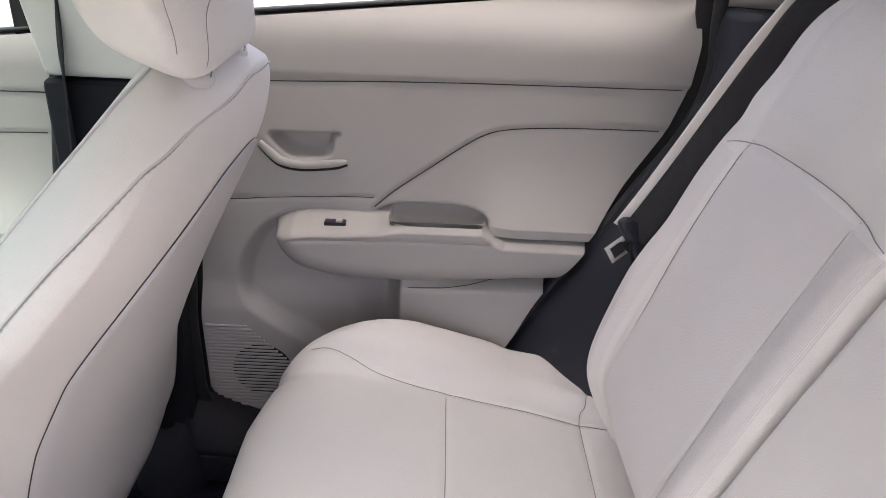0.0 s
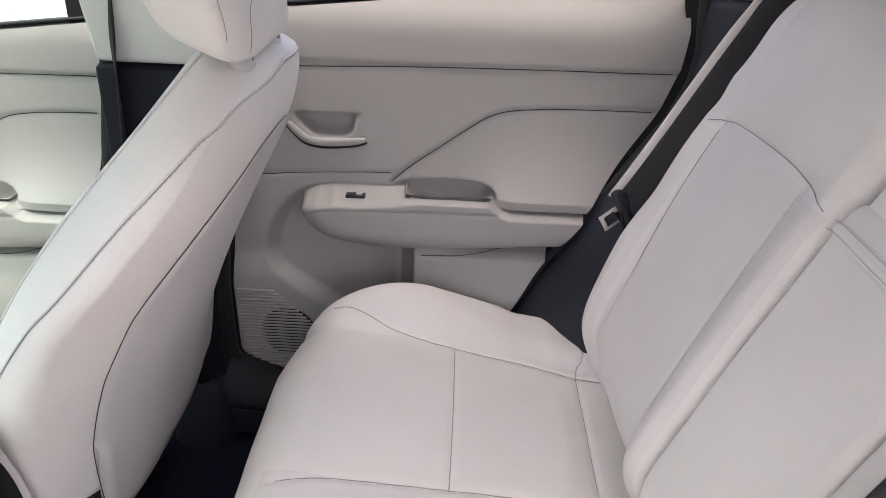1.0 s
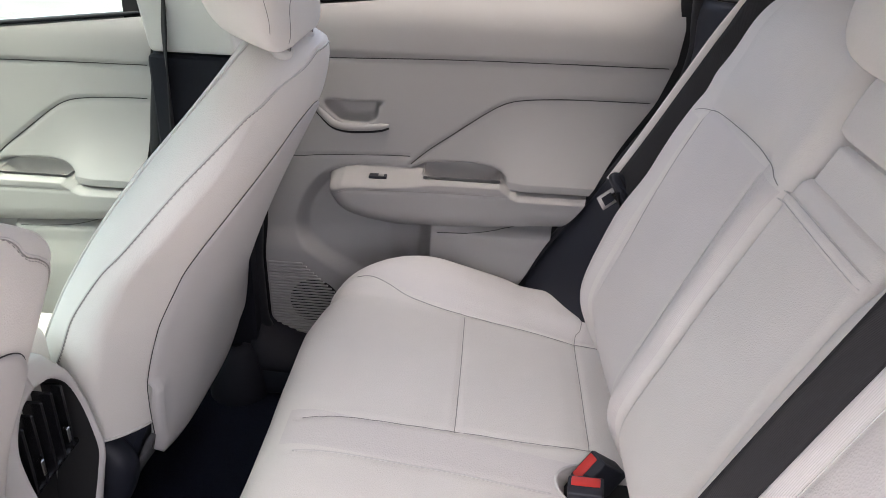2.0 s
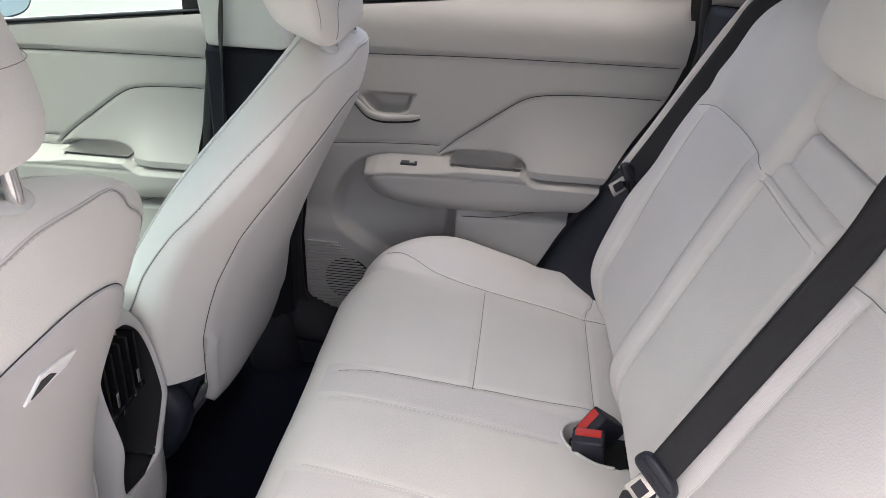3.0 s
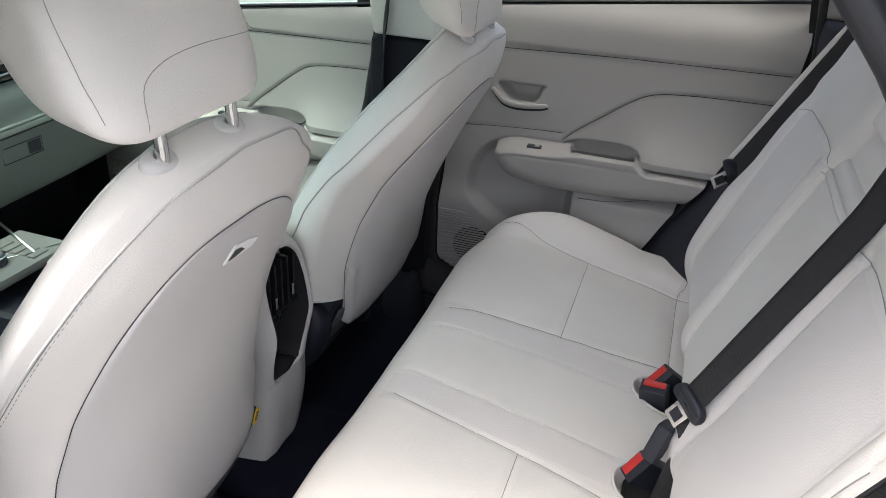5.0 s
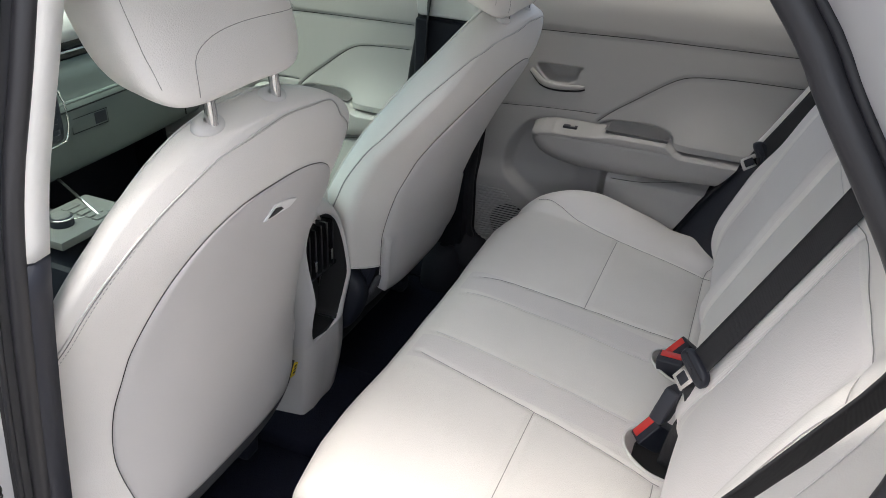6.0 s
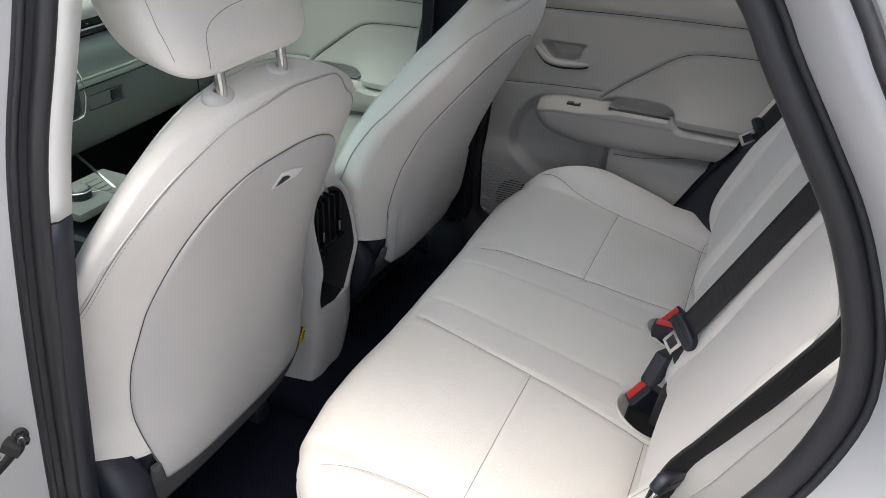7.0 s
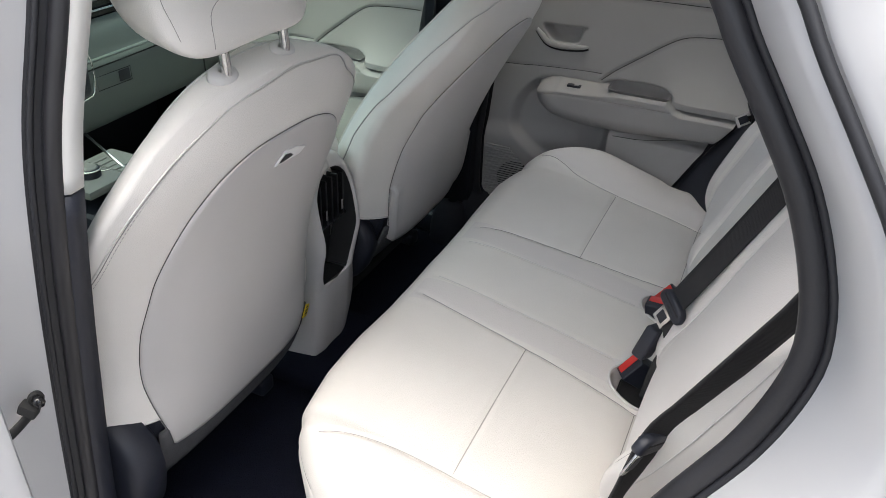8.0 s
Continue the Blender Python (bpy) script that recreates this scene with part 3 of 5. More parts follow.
# outer body panels on the near side
q_in = ring(0.054, -0.770)
sel = [i for i in range(len(AP)) if AP[i, 0] > 0.0 and AP[i, 1] > 0.36 and AP[i, 1] < 1.40]
sel.sort(key=lambda i: AP[i, 1])
qp = []
for i in sel:
    a = q_in[i]
    row = [a, a + out3[i] * 0.006 + np.array([0, -0.006, 0]), a + out3[i] * 0.03 + np.array([0, -0.012, 0])]
    far = np.array([1.25, -0.84 + 0.35 * max(0, a[2] - 1.0), a[2] + 0.05])
    for k in np.linspace(0.1, 1, 9):
        b = row[2] * (1 - k) + far * k
        row.append(b + np.array([0, -0.02 * np.sin(np.pi * k), 0]))
    qp.append(row)
cut = next(k for k, i in enumerate(sel) if AP[i, 1] > 0.98)
tagged(sheet("body_quarter", qp[: cut + 1], PAINT), "white painted rear quarter panel", "body panel", kind="structure")
tagged(sheet("body_quarter_upper", qp[cut:], PAINT), "white painted upper rear quarter panel", "body panel", kind="structure")
st = [q_in[i] + out3[i] * -0.005 + np.array([0, -0.002, 0]) for i in sel if AP[i, 1] > 0.70]
tagged(tube("pillar_weatherstrip", st, 0.0036, RUBBER, sides=10, n=60, up=(0, 1, 0)), "black weatherstrip on the rear pillar", "weatherstrip", kind="structure")
bp = [[(x, y + 0.9 * float(lean_of(z)), z) for x, y in ((q - 0.055, -0.765), (q - 0.09, -0.80), (q - 0.20, -0.815))] for z in np.linspace(0.36, 1.43, 12)
      for q in [np.interp(z, [0.36, 0.45, 0.62, 0.84, 1.0, 1.11, 1.20, 1.30, 1.42], [-0.432, -0.447, -0.428, -0.396, -0.371, -0.356, -0.340, -0.327, -0.305])]]
tagged(sheet("body_pillar", bp, PAINT, thick=0.01), "white painted centre body pillar", "body panel", kind="structure")
tagged(slab("body_sill", (-1.3, -0.86, 0.22), (0.05, -0.70, 0.345), PAINT, bevel=0.03), "white painted door sill", "sill", kind="structure")
tagged(slab("wall_near_front", (-1.45, -0.78, 0.30), (-0.60, -0.70, 0.99), TRIM, bevel=0.02), "closed driver door with pale trim", "wall", kind="structure")
tagged(sheet("window_3", [[(-1.20 + 0.62 * a, -0.745 + 0.13 * b, (0.98 + 0.05 * a) * (1 - b) + 1.42 * b) for b in np.linspace(0, 1, 5)] for a in np.linspace(0, 1, 5)], GLASS_FRONT), "clear driver door window", "window", kind="structure")


# ---------- front seats ----------
def power(x, e):
    return np.sign(x) * np.abs(x) ** e


def front_seat(yc, recline, label, tag, tall=1.0, drop=0.0):
    a = radians(recline)
    sa, ca = math.sin(a), math.cos(a)
    base = np.array([-0.415, yc, 0.562])
    up, fwd = np.array([sa, 0, ca]), np.array([-ca, 0, sa])
    P = lambda uu, v, w: base + np.multiply.outer(uu, [0, 1.0, 0]) + np.multiply.outer(np.where(np.asarray(v) > 0, np.asarray(v) * tall, v), up) + np.multiply.outer(w, fwd)
    seat = thing("front_seat", Matrix.Translation((-0.55, yc, FLOOR)), label, "car seat", "front seats")
    TOP = 0.533

    def half(v):
        """Half width of the back rest at a height."""
        low = np.interp(v, [-0.06, 0.0, 0.10, 0.20, 0.30], [0.240, 0.250, 0.257, 0.266, 0.273])
        k = np.clip((v - 0.30) / (TOP - 0.30), 0, 1)
        return np.where(v > 0.30, 0.273 * (1 - k**3.2) ** (1 / 2.3), low)

    rear = lambda v: 0.012 * np.sin(np.clip(v / 0.44, 0, 1) * np.pi) + 0.020 * np.clip((v - 0.40) / (TOP - 0.40), 0, 1) ** 2.2
    wrap = lambda v: np.interp(v, [-0.06, 0.0, 0.10, 0.20, 0.28, 0.36, 0.45, TOP], [0.045, 0.052, 0.080, 0.090, 0.082, 0.056, 0.032, 0.012])
    front_line = smooth_line([(-0.06, 0.205), (0.03, 0.212), (0.10, 0.212), (0.20, 0.194), (0.33, 0.160), (0.45, 0.118), (TOP, 0.092)] if not tag else [(-0.06, 0.195), (0.03, 0.20), (0.10, 0.195), (0.20, 0.166), (0.33, 0.122), (0.45, 0.082), (TOP, 0.074)], 60)
    front = lambda v: np.interp(v, front_line[:, 0], front_line[:, 1])
    rise = lambda v, w: np.clip(w - rear(v) - wrap(v), 0, 1) * 0.18 * np.clip((v - 0.25) / 0.25, 0, 1)

    tilt = lambda v, w: 0.10 * (w - 0.055) * np.clip(1 - (v - 0.034) / 0.12, 0, 1)

    def back_w(uq, v):
        return rear(v) + wrap(v) * np.clip(np.abs(uq) / np.maximum(half(v), 1e-4), 0, 1) ** np.interp(v, [0.0, 0.10, 0.30, 0.45], [3.5, 3.0, 3.0, 3.5])

    vv = np.concatenate([np.linspace(0.034, 0.38, 56), TOP - 0.148 * (1 - np.linspace(0.02, 1, 50)) ** 2.2])
    qr = np.linspace(-1, 1, 61)
    qr = np.sign(qr) * np.abs(qr) ** 0.85
    ph = np.linspace(0, np.pi, 62)[1:-1]
    rows = []
    for v in vv:
        h = float(half(v))
        w0, w1 = float(rear(v) + wrap(v)), float(front(v))
        u1, wr = h * qr, back_w(h * qr, v)
        u2 = h * power(np.cos(ph), 0.62) * (1 - 0.10 * np.sin(ph))
        w2 = w0 + (w1 - w0) * np.sin(ph) ** 0.62
        w2 = w2 - 0.035 * np.clip((0.52 - v) / 0.12, 0, 1) * np.clip(1 - np.abs(u2) / 0.19, 0, 1) * np.sin(ph)
        uq, wq = np.concatenate([u1, u2]), np.concatenate([wr, w2])
        rows.append(P(uq, v + rise(v, wq) + tilt(v, wq), wq))
    body = sheet("backrest", np.stack(rows), LEATHER, seat, close_v=True)

    # stitched piping: round the edge of the back, and along the front of the side
    vs = np.concatenate([np.linspace(0.036, 0.38, 40), TOP - 0.148 * (1 - np.linspace(0.02, 0.998, 40)) ** 2.2])
    def round_edge(v, f):
        """A point of the seat's outline: across the back for f under 1, past its corner for more."""
        h, w0 = float(half(v)), float(rear(v) + wrap(v))
        if abs(f) <= 1:
            uq, wq = f * h, float(back_w(f * h, v)) - 0.0004
        else:
            q = (abs(f) - 1) ** 1.6
            uq = math.copysign(h * math.cos(q) ** 0.62 * (1 - 0.10 * math.sin(q)) + 0.0006, f)
            wq = w0 + (float(front(v)) - w0) * math.sin(q) ** 0.62
        return P(uq, v + float(rise(v, wq)) + float(tilt(v, wq)), wq)

    if tag:
        edge_keys = [(0.036, 1.0), (0.15, 1.0), (0.25, 0.985), (0.32, 0.95), (0.40, 0.925), (0.45, 0.888), (0.48, 0.822), (0.502, 0.71), (0.513, 0.59)]
    else:
        edge_keys = [(0.036, 1.55), (0.15, 1.45), (0.204, 1.425), (0.26, 1.355), (0.318, 1.275), (0.38, 1.27), (0.434, 1.235), (0.483, 1.10), (0.497, 1.01), (0.514, 0.85)]
    for inset, r0, mat, nm in ((0.0, 0.0012, PIPE, "piping"), (0.012, 0.0006, SEAM, "seam"), (0.026, 0.00045, SEAM, "stitching")):
        left = [(v, -(f - inset)) for v, f in edge_keys]
        right = [(v, min(f + 0.03, 1.0) - inset) for v, f in edge_keys if v < 0.49] + [(0.502, 0.93 - inset)]
        crown = [(0.521, -0.27), (0.5265, 0.35), (0.516, 0.80)] if tag else [(0.5235, -0.33), (0.5275, 0.15), (0.518, 0.74)]
        keys = smooth_line(left + [(v - 0.12 * inset, f) for v, f in crown] + right[::-1], 130)
        line = smooth_line([round_edge(v, f) for v, f in keys][::2], 170)
        if nm == "stitching":
            stitches(nm, line, r0, mat, body)
        else:
            tube(nm, line, r0, mat, body, sides=6)
    two = []
    for sg in (1, -1):
        w_ = rear(vs) + wrap(vs) + (front(vs) - rear(vs) - wrap(vs)) * 0.66 ** 0.62
        two.append(P(sg * half(vs) * (1 - 0.66**2) ** 0.31 * (1 - 0.066), vs + rise(vs, w_) + tilt(vs, w_), w_ + 0.001 - 0.035 * 0.66 * np.clip((0.52 - vs) / 0.12, 0, 1) * np.clip(1 - half(vs) * 0.782 / 0.19, 0, 1)))
    tube("piping", smooth_line(np.concatenate([two[0], two[1][::-1]])[::3], 170), 0.0016, PIPE, body, sides=6)

    hem_u = np.concatenate([half(0.034) * np.linspace(0.72, 1, 8), half(0.034) * power(np.cos(ph[:22]), 0.62)])
    hem_w = np.concatenate([back_w(half(0.034) * np.linspace(0.72, 1, 8), 0.034), rear(0.034) + wrap(0.034) + (front(0.034) - rear(0.034) - wrap(0.034)) * np.sin(ph[:22]) ** 0.62])
    for sg in ((1, -1) if yc > 0 else (-1,)):
        tube("hem", P(sg * hem_u, 0.034 + tilt(0.034, hem_w), hem_w), 0.0022, PIPE, body, sides=8)

    # hard shell on the back, an arch
    at_ = 0.449
    av = np.concatenate([np.linspace(-0.036, 0.34, 46), at_ - (at_ - 0.34) * (1 - np.linspace(0.02, 1, 44)) ** 2.2])

    low_arch = smooth_line([(-0.040, 0.165), (-0.01, 0.172), (0.03, 0.184), (0.08, 0.195), (0.14, 0.202), (0.20, 0.2045), (0.26, 0.204), (0.30, 0.204)], 60)

    def arch(v):
        k = np.clip((v - 0.26) / (at_ - 0.26), 0, 1)
        return np.where(v > 0.26, 0.204 * (1 - k**2.5) ** 0.345, np.interp(v, low_arch[:, 0], low_arch[:, 1]))

    outer = lambda v: 1 - 0.085 * step(v, 0.10, 0.36) + (0.0 if tag else 0.17) * (1 - step(v, -0.04, 0.12))
    proud = lambda v: (0.0 if tag else 0.012) * (1 - step(v, -0.04, 0.16))
    ks = np.concatenate([[-1.0, -1.0], np.linspace(-0.985, 0.985, 41), [1.0, 1.0]])
    lift = np.array([0.006, -0.001] + [-0.0036] * 41 + [-0.001, 0.006])
    rows = [P(arch(-0.036) * ks, np.full(45, -0.037), back_w(arch(-0.036) * ks, 0.0) + 0.014)]
    for v in av:
        uq = arch(v) * ks * np.where(ks * yc > 0, outer(v), 1.0)
        rows.append(P(uq, np.full(45, v), back_w(np.clip(uq, -0.17, 0.17) if v < 0.1 and not tag else uq, v) + lift - proud(v) * (np.abs(ks) < 0.99) + (0.006 if v > at_ - 0.001 else 0.0)))
    shell = sheet("back_shell", np.stack(rows), SHELL, seat, "grey arched shell on the seat back")
    edge = [P(sg * (arch(av) * o + 0.0005), av, back_w(arch(av) * o, av) - 0.0008) for sg, o in ((-1, outer(av) if yc < 0 else 1.0), (1, outer(av) if yc > 0 else 1.0))]
    tube("shell_gap", smooth_line(np.concatenate([edge[0], edge[1][::-1]])[::2], 150), 0.0006, SEAM_DARK, shell, sides=6)
    # charcoal apron under the shell and side covers
    ap_u = np.linspace(-0.190, 0.190, 17)
    apron = [P(ap_u, np.full(17, v), 0.005 + 0.014 * (-v / 0.12) ** 2 + back_w(ap_u * 0.85, 0.0)) for v in np.linspace(0.004, -0.125, 9)]
    part("inner_frame", box(bmesh.new(), (-0.20, -0.075, -0.09), (0.20, 0.075, 0.04), 0.02, 3, Matrix(((0, fwd[0], up[0], base[0] + 0.1 * fwd[0]), (1, 0, 0, yc), (0, fwd[2], up[2], base[2] + 0.1 * fwd[2]), (0, 0, 0, 1)))), BLACK, seat, "", False)
    sheet("apron", apron, FELT, seat, "charcoal felt apron under the seat back", thick=0.006)
    for sg in (1, -1):
        cov = []
        tt = np.linspace(0, 2 * np.pi, 36, endpoint=False)
        big = 1.42 if sg < 0 and tag else 1.12 if sg < 0 else 0.80
        thickness = 0.075 if sg * yc > 0 else 0.05
        for k, g in ((0, 0.3), (0.08, 0.85), (0.25, 1.0), (0.75, 1.0), (0.92, 0.9), (1.0, 0.6)):
            cov.append(P(np.full(36, sg * (0.190 + thickness * k)), (-0.062 if sg * yc > 0 else -0.074) + 0.078 * big * g * power(np.sin(tt), 0.8), 0.100 + 0.080 * big * g * power(np.cos(tt), 0.8)))
        mid = lambda c: np.repeat(c.mean(0)[None], 36, 0)
        sheet("side_cover", np.stack([mid(cov[0])] + cov + [mid(cov[-1])]), BLACK, seat, "black moulded side cover", close_v=True)
    part("seat_cushion", box(bmesh.new(), (-1.00, yc - 0.24, 0.40), (-0.68, yc + 0.24, 0.50), 0.05, 5), LEATHER, seat)
    part("seat_frame", box(bmesh.new(), (-0.98, yc - 0.21, 0.33), (-0.55, yc + 0.21, 0.42), 0.015, 2), GAP, seat)
    for sg in (1, -1):
        part("seat_rail", box(bmesh.new(), (-1.0, yc + sg * 0.19 - 0.02, FLOOR), (-0.54, yc + sg * 0.19 + 0.02, 0.335), 0.006, 2), BLACK, seat)
    # head rest on two posts
    ha, hb, hc = 0.139, 0.110, 0.056
    hv, hwc, ht = 0.678 - drop, 0.152, 0.082
    phi = np.linspace(-np.pi / 2, np.pi / 2, 56)
    lam = np.linspace(0, 2 * np.pi, 108, endpoint=False)
    e1, e2 = 0.44, 0.48
    cph, sph = np.abs(np.cos(phi)) ** e1, power(np.sin(phi), e1)
    narrow = lambda s: 1 - 0.24 * np.clip(s, 0, 1) ** 1.4 - 0.02 * np.clip(-s, 0, 1)
    HU = -0.024 + ha * (cph * narrow(sph))[:, None] * power(np.cos(lam), e2)[None]
    HV = hv + hb * np.repeat(sph[:, None], 108, 1)
    HV = HV - 0.017 * np.clip(np.abs(HU + 0.024) / ha, 0, 1) ** 2 * np.clip(-sph, 0, 1)[:, None]
    HW = hwc + hc * cph[:, None] * power(np.sin(lam), e2)[None] + ht * np.repeat(sph[:, None], 108, 1)
    head = sheet("headrest", P(HU, HV, HW), LEATHER, seat, close_v=True)

    def head_rear(uq, v):
        s = np.clip((v - hv) / hb, -0.999, 0.999)
        cp = (1 - np.abs(s) ** (2 / e1)) ** (e1 / 2)
        q = np.clip(np.abs(uq + 0.024) / (ha * cp * narrow(s)), 0, 0.985)
        return hwc - hc * cp * (1 - q ** (2 / e2)) ** (e2 / 2) + ht * s

    for line in ([(-0.116, 0.566), (-0.131, 0.576), (-0.143, 0.591), (-0.149, 0.612), (-0.151, 0.63), (-0.150, 0.68), (-0.138, 0.73)],
                 [(-0.104, 0.572), (-0.107, 0.591), (-0.099, 0.614), (-0.069, 0.626), (-0.022, 0.6305), (0.04, 0.6295), (0.115, 0.624)]):
        ln = smooth_line(line, 40) - (0, drop)
        tube("seam", P(ln[:, 0], ln[:, 1], head_rear(ln[:, 0], ln[:, 1]) - 0.0001), 0.0004, SEAM, head, sides=6)
    for sg in (1, -1):
        u0 = 0.0590 * sg - 0.014
        tube("headrest_post", [P(u0, 0.50, 0.036), P(u0, 0.545, 0.045), P(u0, 0.585 - drop, 0.058), P(u0, 0.605 - drop, 0.066)], 0.0068, CHROME, seat, "chrome headrest post", sides=14, up=(0, 1, 0))
        g = []
        tt = np.linspace(0, 2 * np.pi, 28, endpoint=False)
        for v, rad in ((0.526, 0.004), (0.5265, 0.021), (0.534, 0.0205), (0.5372, 0.0185), (0.5385, 0.014), (0.5388, 0.007)):
            g.append(P(u0 + 1.1 * rad * np.cos(tt), v + 0.15 * 0.72 * rad * np.sin(tt), 0.048 + 0.72 * rad * np.sin(tt)))
        sheet("post_guide", np.stack(g), PIPE, seat, "pale plastic headrest guide", close_v=True)
    if tag:
        # small white woven tag with a grey mark, and a yellow label by the hinge
        skin = lambda ux, vx, d: P(ux, vx, back_w(ux, vx) - 0.0036 - d)
        t1 = prism("tag", [skin(ux, vx, 0.0022) for ux, vx in ((-0.013, 0.402), (0.005, 0.419), (0.034, 0.415), (0.058, 0.406), (0.044, 0.399), (0.012, 0.401))], tuple(fwd * 0.002), WHITE_TAG, seat, "small white woven tag")
        prism("tag_mark", [skin(ux, vx, 0.003) for ux, vx in ((-0.006, 0.404), (0.006, 0.414), (0.019, 0.411), (0.027, 0.405), (0.008, 0.4035))], tuple(fwd * 0.0008), SEAM_DARK, t1)
        yb = prism("warning_label", [P(ux, vx, 0.012) for ux, vx in ((0.180, -0.028), (0.192, -0.030), (0.196, -0.002), (0.185, 0.004))], tuple(fwd * 0.002), YELLOW, seat, "small yellow warning label")
        for k in range(3):
            v = -0.018 + 0.008 * k
            prism("label_bar", [P(0.184, v - 0.004, 0.0115), P(0.191, v - 0.004, 0.0115), P(0.191, v, 0.0115), P(0.184, v, 0.0115)], tuple(fwd * 0.0004), BLACK, yb)
    return seat


front_seat(-0.350, 13.3, "pale leatherette driver seat with grey back shell", True, 1.012)
front_seat(0.336, 22.7, "pale leatherette passenger seat, leaning further back", False, 1.062, 0.026)


# ---------- rear bench ----------
bench = thing("rear_bench", (0.0, 0, FLOOR), "pale leatherette and cloth rear bench seat", "car seat")
prof = smooth_line([(0.27, 0.574), (0.19, 0.584), (0.10, 0.601), (0.0, 0.621), (-0.09, 0.639), (-0.147, 0.647), (-0.187, 0.646), (-0.217, 0.631), (-0.234, 0.600), (-0.237, 0.555), (-0.230, 0.50), (-0.220, 0.44), (-0.212, 0.38)], 200)
ptan = np.gradient(prof, axis=0)
ptan /= np.linalg.norm(ptan, axis=1)[:, None]
pnor = np.stack([-ptan[:, 1], ptan[:, 0]], -1)
pnor *= np.sign(pnor[60, 1])
arc = np.concatenate([[0], np.cumsum(np.linalg.norm(np.diff(prof, axis=0), axis=1))])
kmin = int(np.argmin(prof[:, 0]))
arc_of = lambda x: np.interp(-x, -prof[:kmin, 0], arc[:kmin])
ycols = np.concatenate([np.linspace(-0.585, 0.585, 261)])
ang = np.linspace(0, np.pi / 2, 10)[1:]
round_y = np.concatenate([0.585 + 0.045 * np.sin(ang), np.full(6, 0.630)])
round_d = np.concatenate([0.045 * (1 - np.cos(ang)), np.linspace(0.07, 0.28, 6)])
YC = np.concatenate([-round_y[::-1], ycols, round_y])
DR = np.concatenate([round_d[::-1], np.zeros(261), round_d])
XX = np.repeat(prof[:, :1], len(YC), 1)
SS = np.repeat(arc[:, None], len(YC), 1)
reach = np.interp(prof[:, 0], [-0.32, -0.20, 0.0, 0.07, 0.11, 0.143, 0.163, 0.19, 0.235, 0.27], [0.550, 0.572, 0.606, 0.618, 0.610, 0.592, 0.570, 0.552, 0.546, 0.546])
ay = np.abs(YC)[None]
outer = np.clip((ay - 0.44) / (0.63 - 0.44), 0, 1)
YY = np.sign(YC)[None] * np.where(ay > 0.44, 0.44 + outer * (reach[:, None] + 0.016 * (YC[None] > 0) - 0.44), ay)
swell = (0.005 + 0.007 * (YC[None] > 0)) * step(ay, 0.455, 0.50) * (1 - step(ay, 0.56, 0.63)) * step(0.16 - XX, 0, 0.25)
swell = swell + (YC[None] > 0) * 0.020 * step(ay, 0.465, 0.545) * step(0.17 - XX, 0, 0.20)
swell = swell + 0.006 * np.sin(np.clip((ay - 0.16) / 0.30, 0, 1) * np.pi) * (step(SS, 0.08, 0.12)) * (1 - step(SS, 0.50, 0.56))
swell = swell + (YC[None] > 0) * 0.018 * step(ay, 0.46, 0.53) * step(XX, 0.09, 0.16)
seams = []
for sg in (1, -1):
    seams.append(smooth_line([(arc_of(0.27), 0.455 * sg), (arc_of(0.19), 0.456 * sg), (arc_of(0.0), 0.461 * sg), (arc_of(-0.09), 0.472 * sg), (arc_of(-0.145), 0.490 * sg), (arc_of(-0.185), 0.506 * sg), (arc_of(-0.21), 0.512 * sg)], 50))
    seams.append(smooth_line([(arc_of(0.20), 0.188 * sg), (arc_of(0.10), 0.172 * sg), (arc_of(0.0), 0.160 * sg), (arc_of(-0.12), 0.146 * sg), (arc_of(-0.185), 0.130 * sg)], 40))
    seams.append(np.array([(arc_of(0.0), 0.160 * sg), (arc_of(0.0), 0.461 * sg)]))
    seams.append(np.array([(arc_of(0.191), 0.187 * sg), (arc_of(0.191), 0.456 * sg), (arc_of(0.200), 0.500 * sg), (arc_of(0.208), 0.57 * sg)]))
soft = [smooth_line([(arc_of(0.13), 0.085 * sg), (arc_of(0.0), 0.080 * sg), (arc_of(-0.12), 0.075 * sg), (arc_of(-0.185), 0.068 * sg)], 40) for sg in (1, -1)]
front_seam = np.array([(arc[np.argmin(np.abs(prof[:, 1] - 0.585) + (prof[:, 0] > -0.18))], y) for y in np.linspace(-0.62, 0.62, 30)])
groove = np.zeros_like(SS)
for ln in seams:
    groove += 0.0030 * np.exp(-((line_distance(SS, YC[None] + 0 * SS, ln) / 0.0045) ** 2))
for ln in soft:
    groove += 0.0014 * np.exp(-((line_distance(SS, YC[None] + 0 * SS, ln) / 0.005) ** 2))
groove += 0.003 * np.exp(-((line_distance(SS, YC[None] + 0 * SS, front_seam) / 0.005) ** 2))
# wells for the buckles
WELLS = ((0.203, 0.106, 0.066, 0.047), (0.198, -0.124, 0.064, 0.052))
for xb, yb, ra_, rb_ in WELLS:
    dwell = np.hypot((XX - xb) / ra_, (YC[None] - yb) / rb_)
    groove += 0.040 * (1 - step(dwell, 0.78, 1.0))
wave = np.array([[noise.noise(Vector((x * 9, y * 9, 3.0))) for y in YC[::4]] for x in prof[::4, 0]])
wave = np.repeat(np.repeat(wave, 4, 0), 4, 1)[: len(prof), : len(YC)] if wave.shape[1] * 4 >= len(YC) else 0.0
k5 = np.ones(9) / 9
if np.ndim(wave):
    wave = np.apply_along_axis(lambda q: np.convolve(np.pad(q, 4, "edge"), k5, "valid"), 0, wave)
    wave = np.apply_along_axis(lambda q: np.convolve(np.pad(q, 4, "edge"), k5, "valid"), 1, wave)
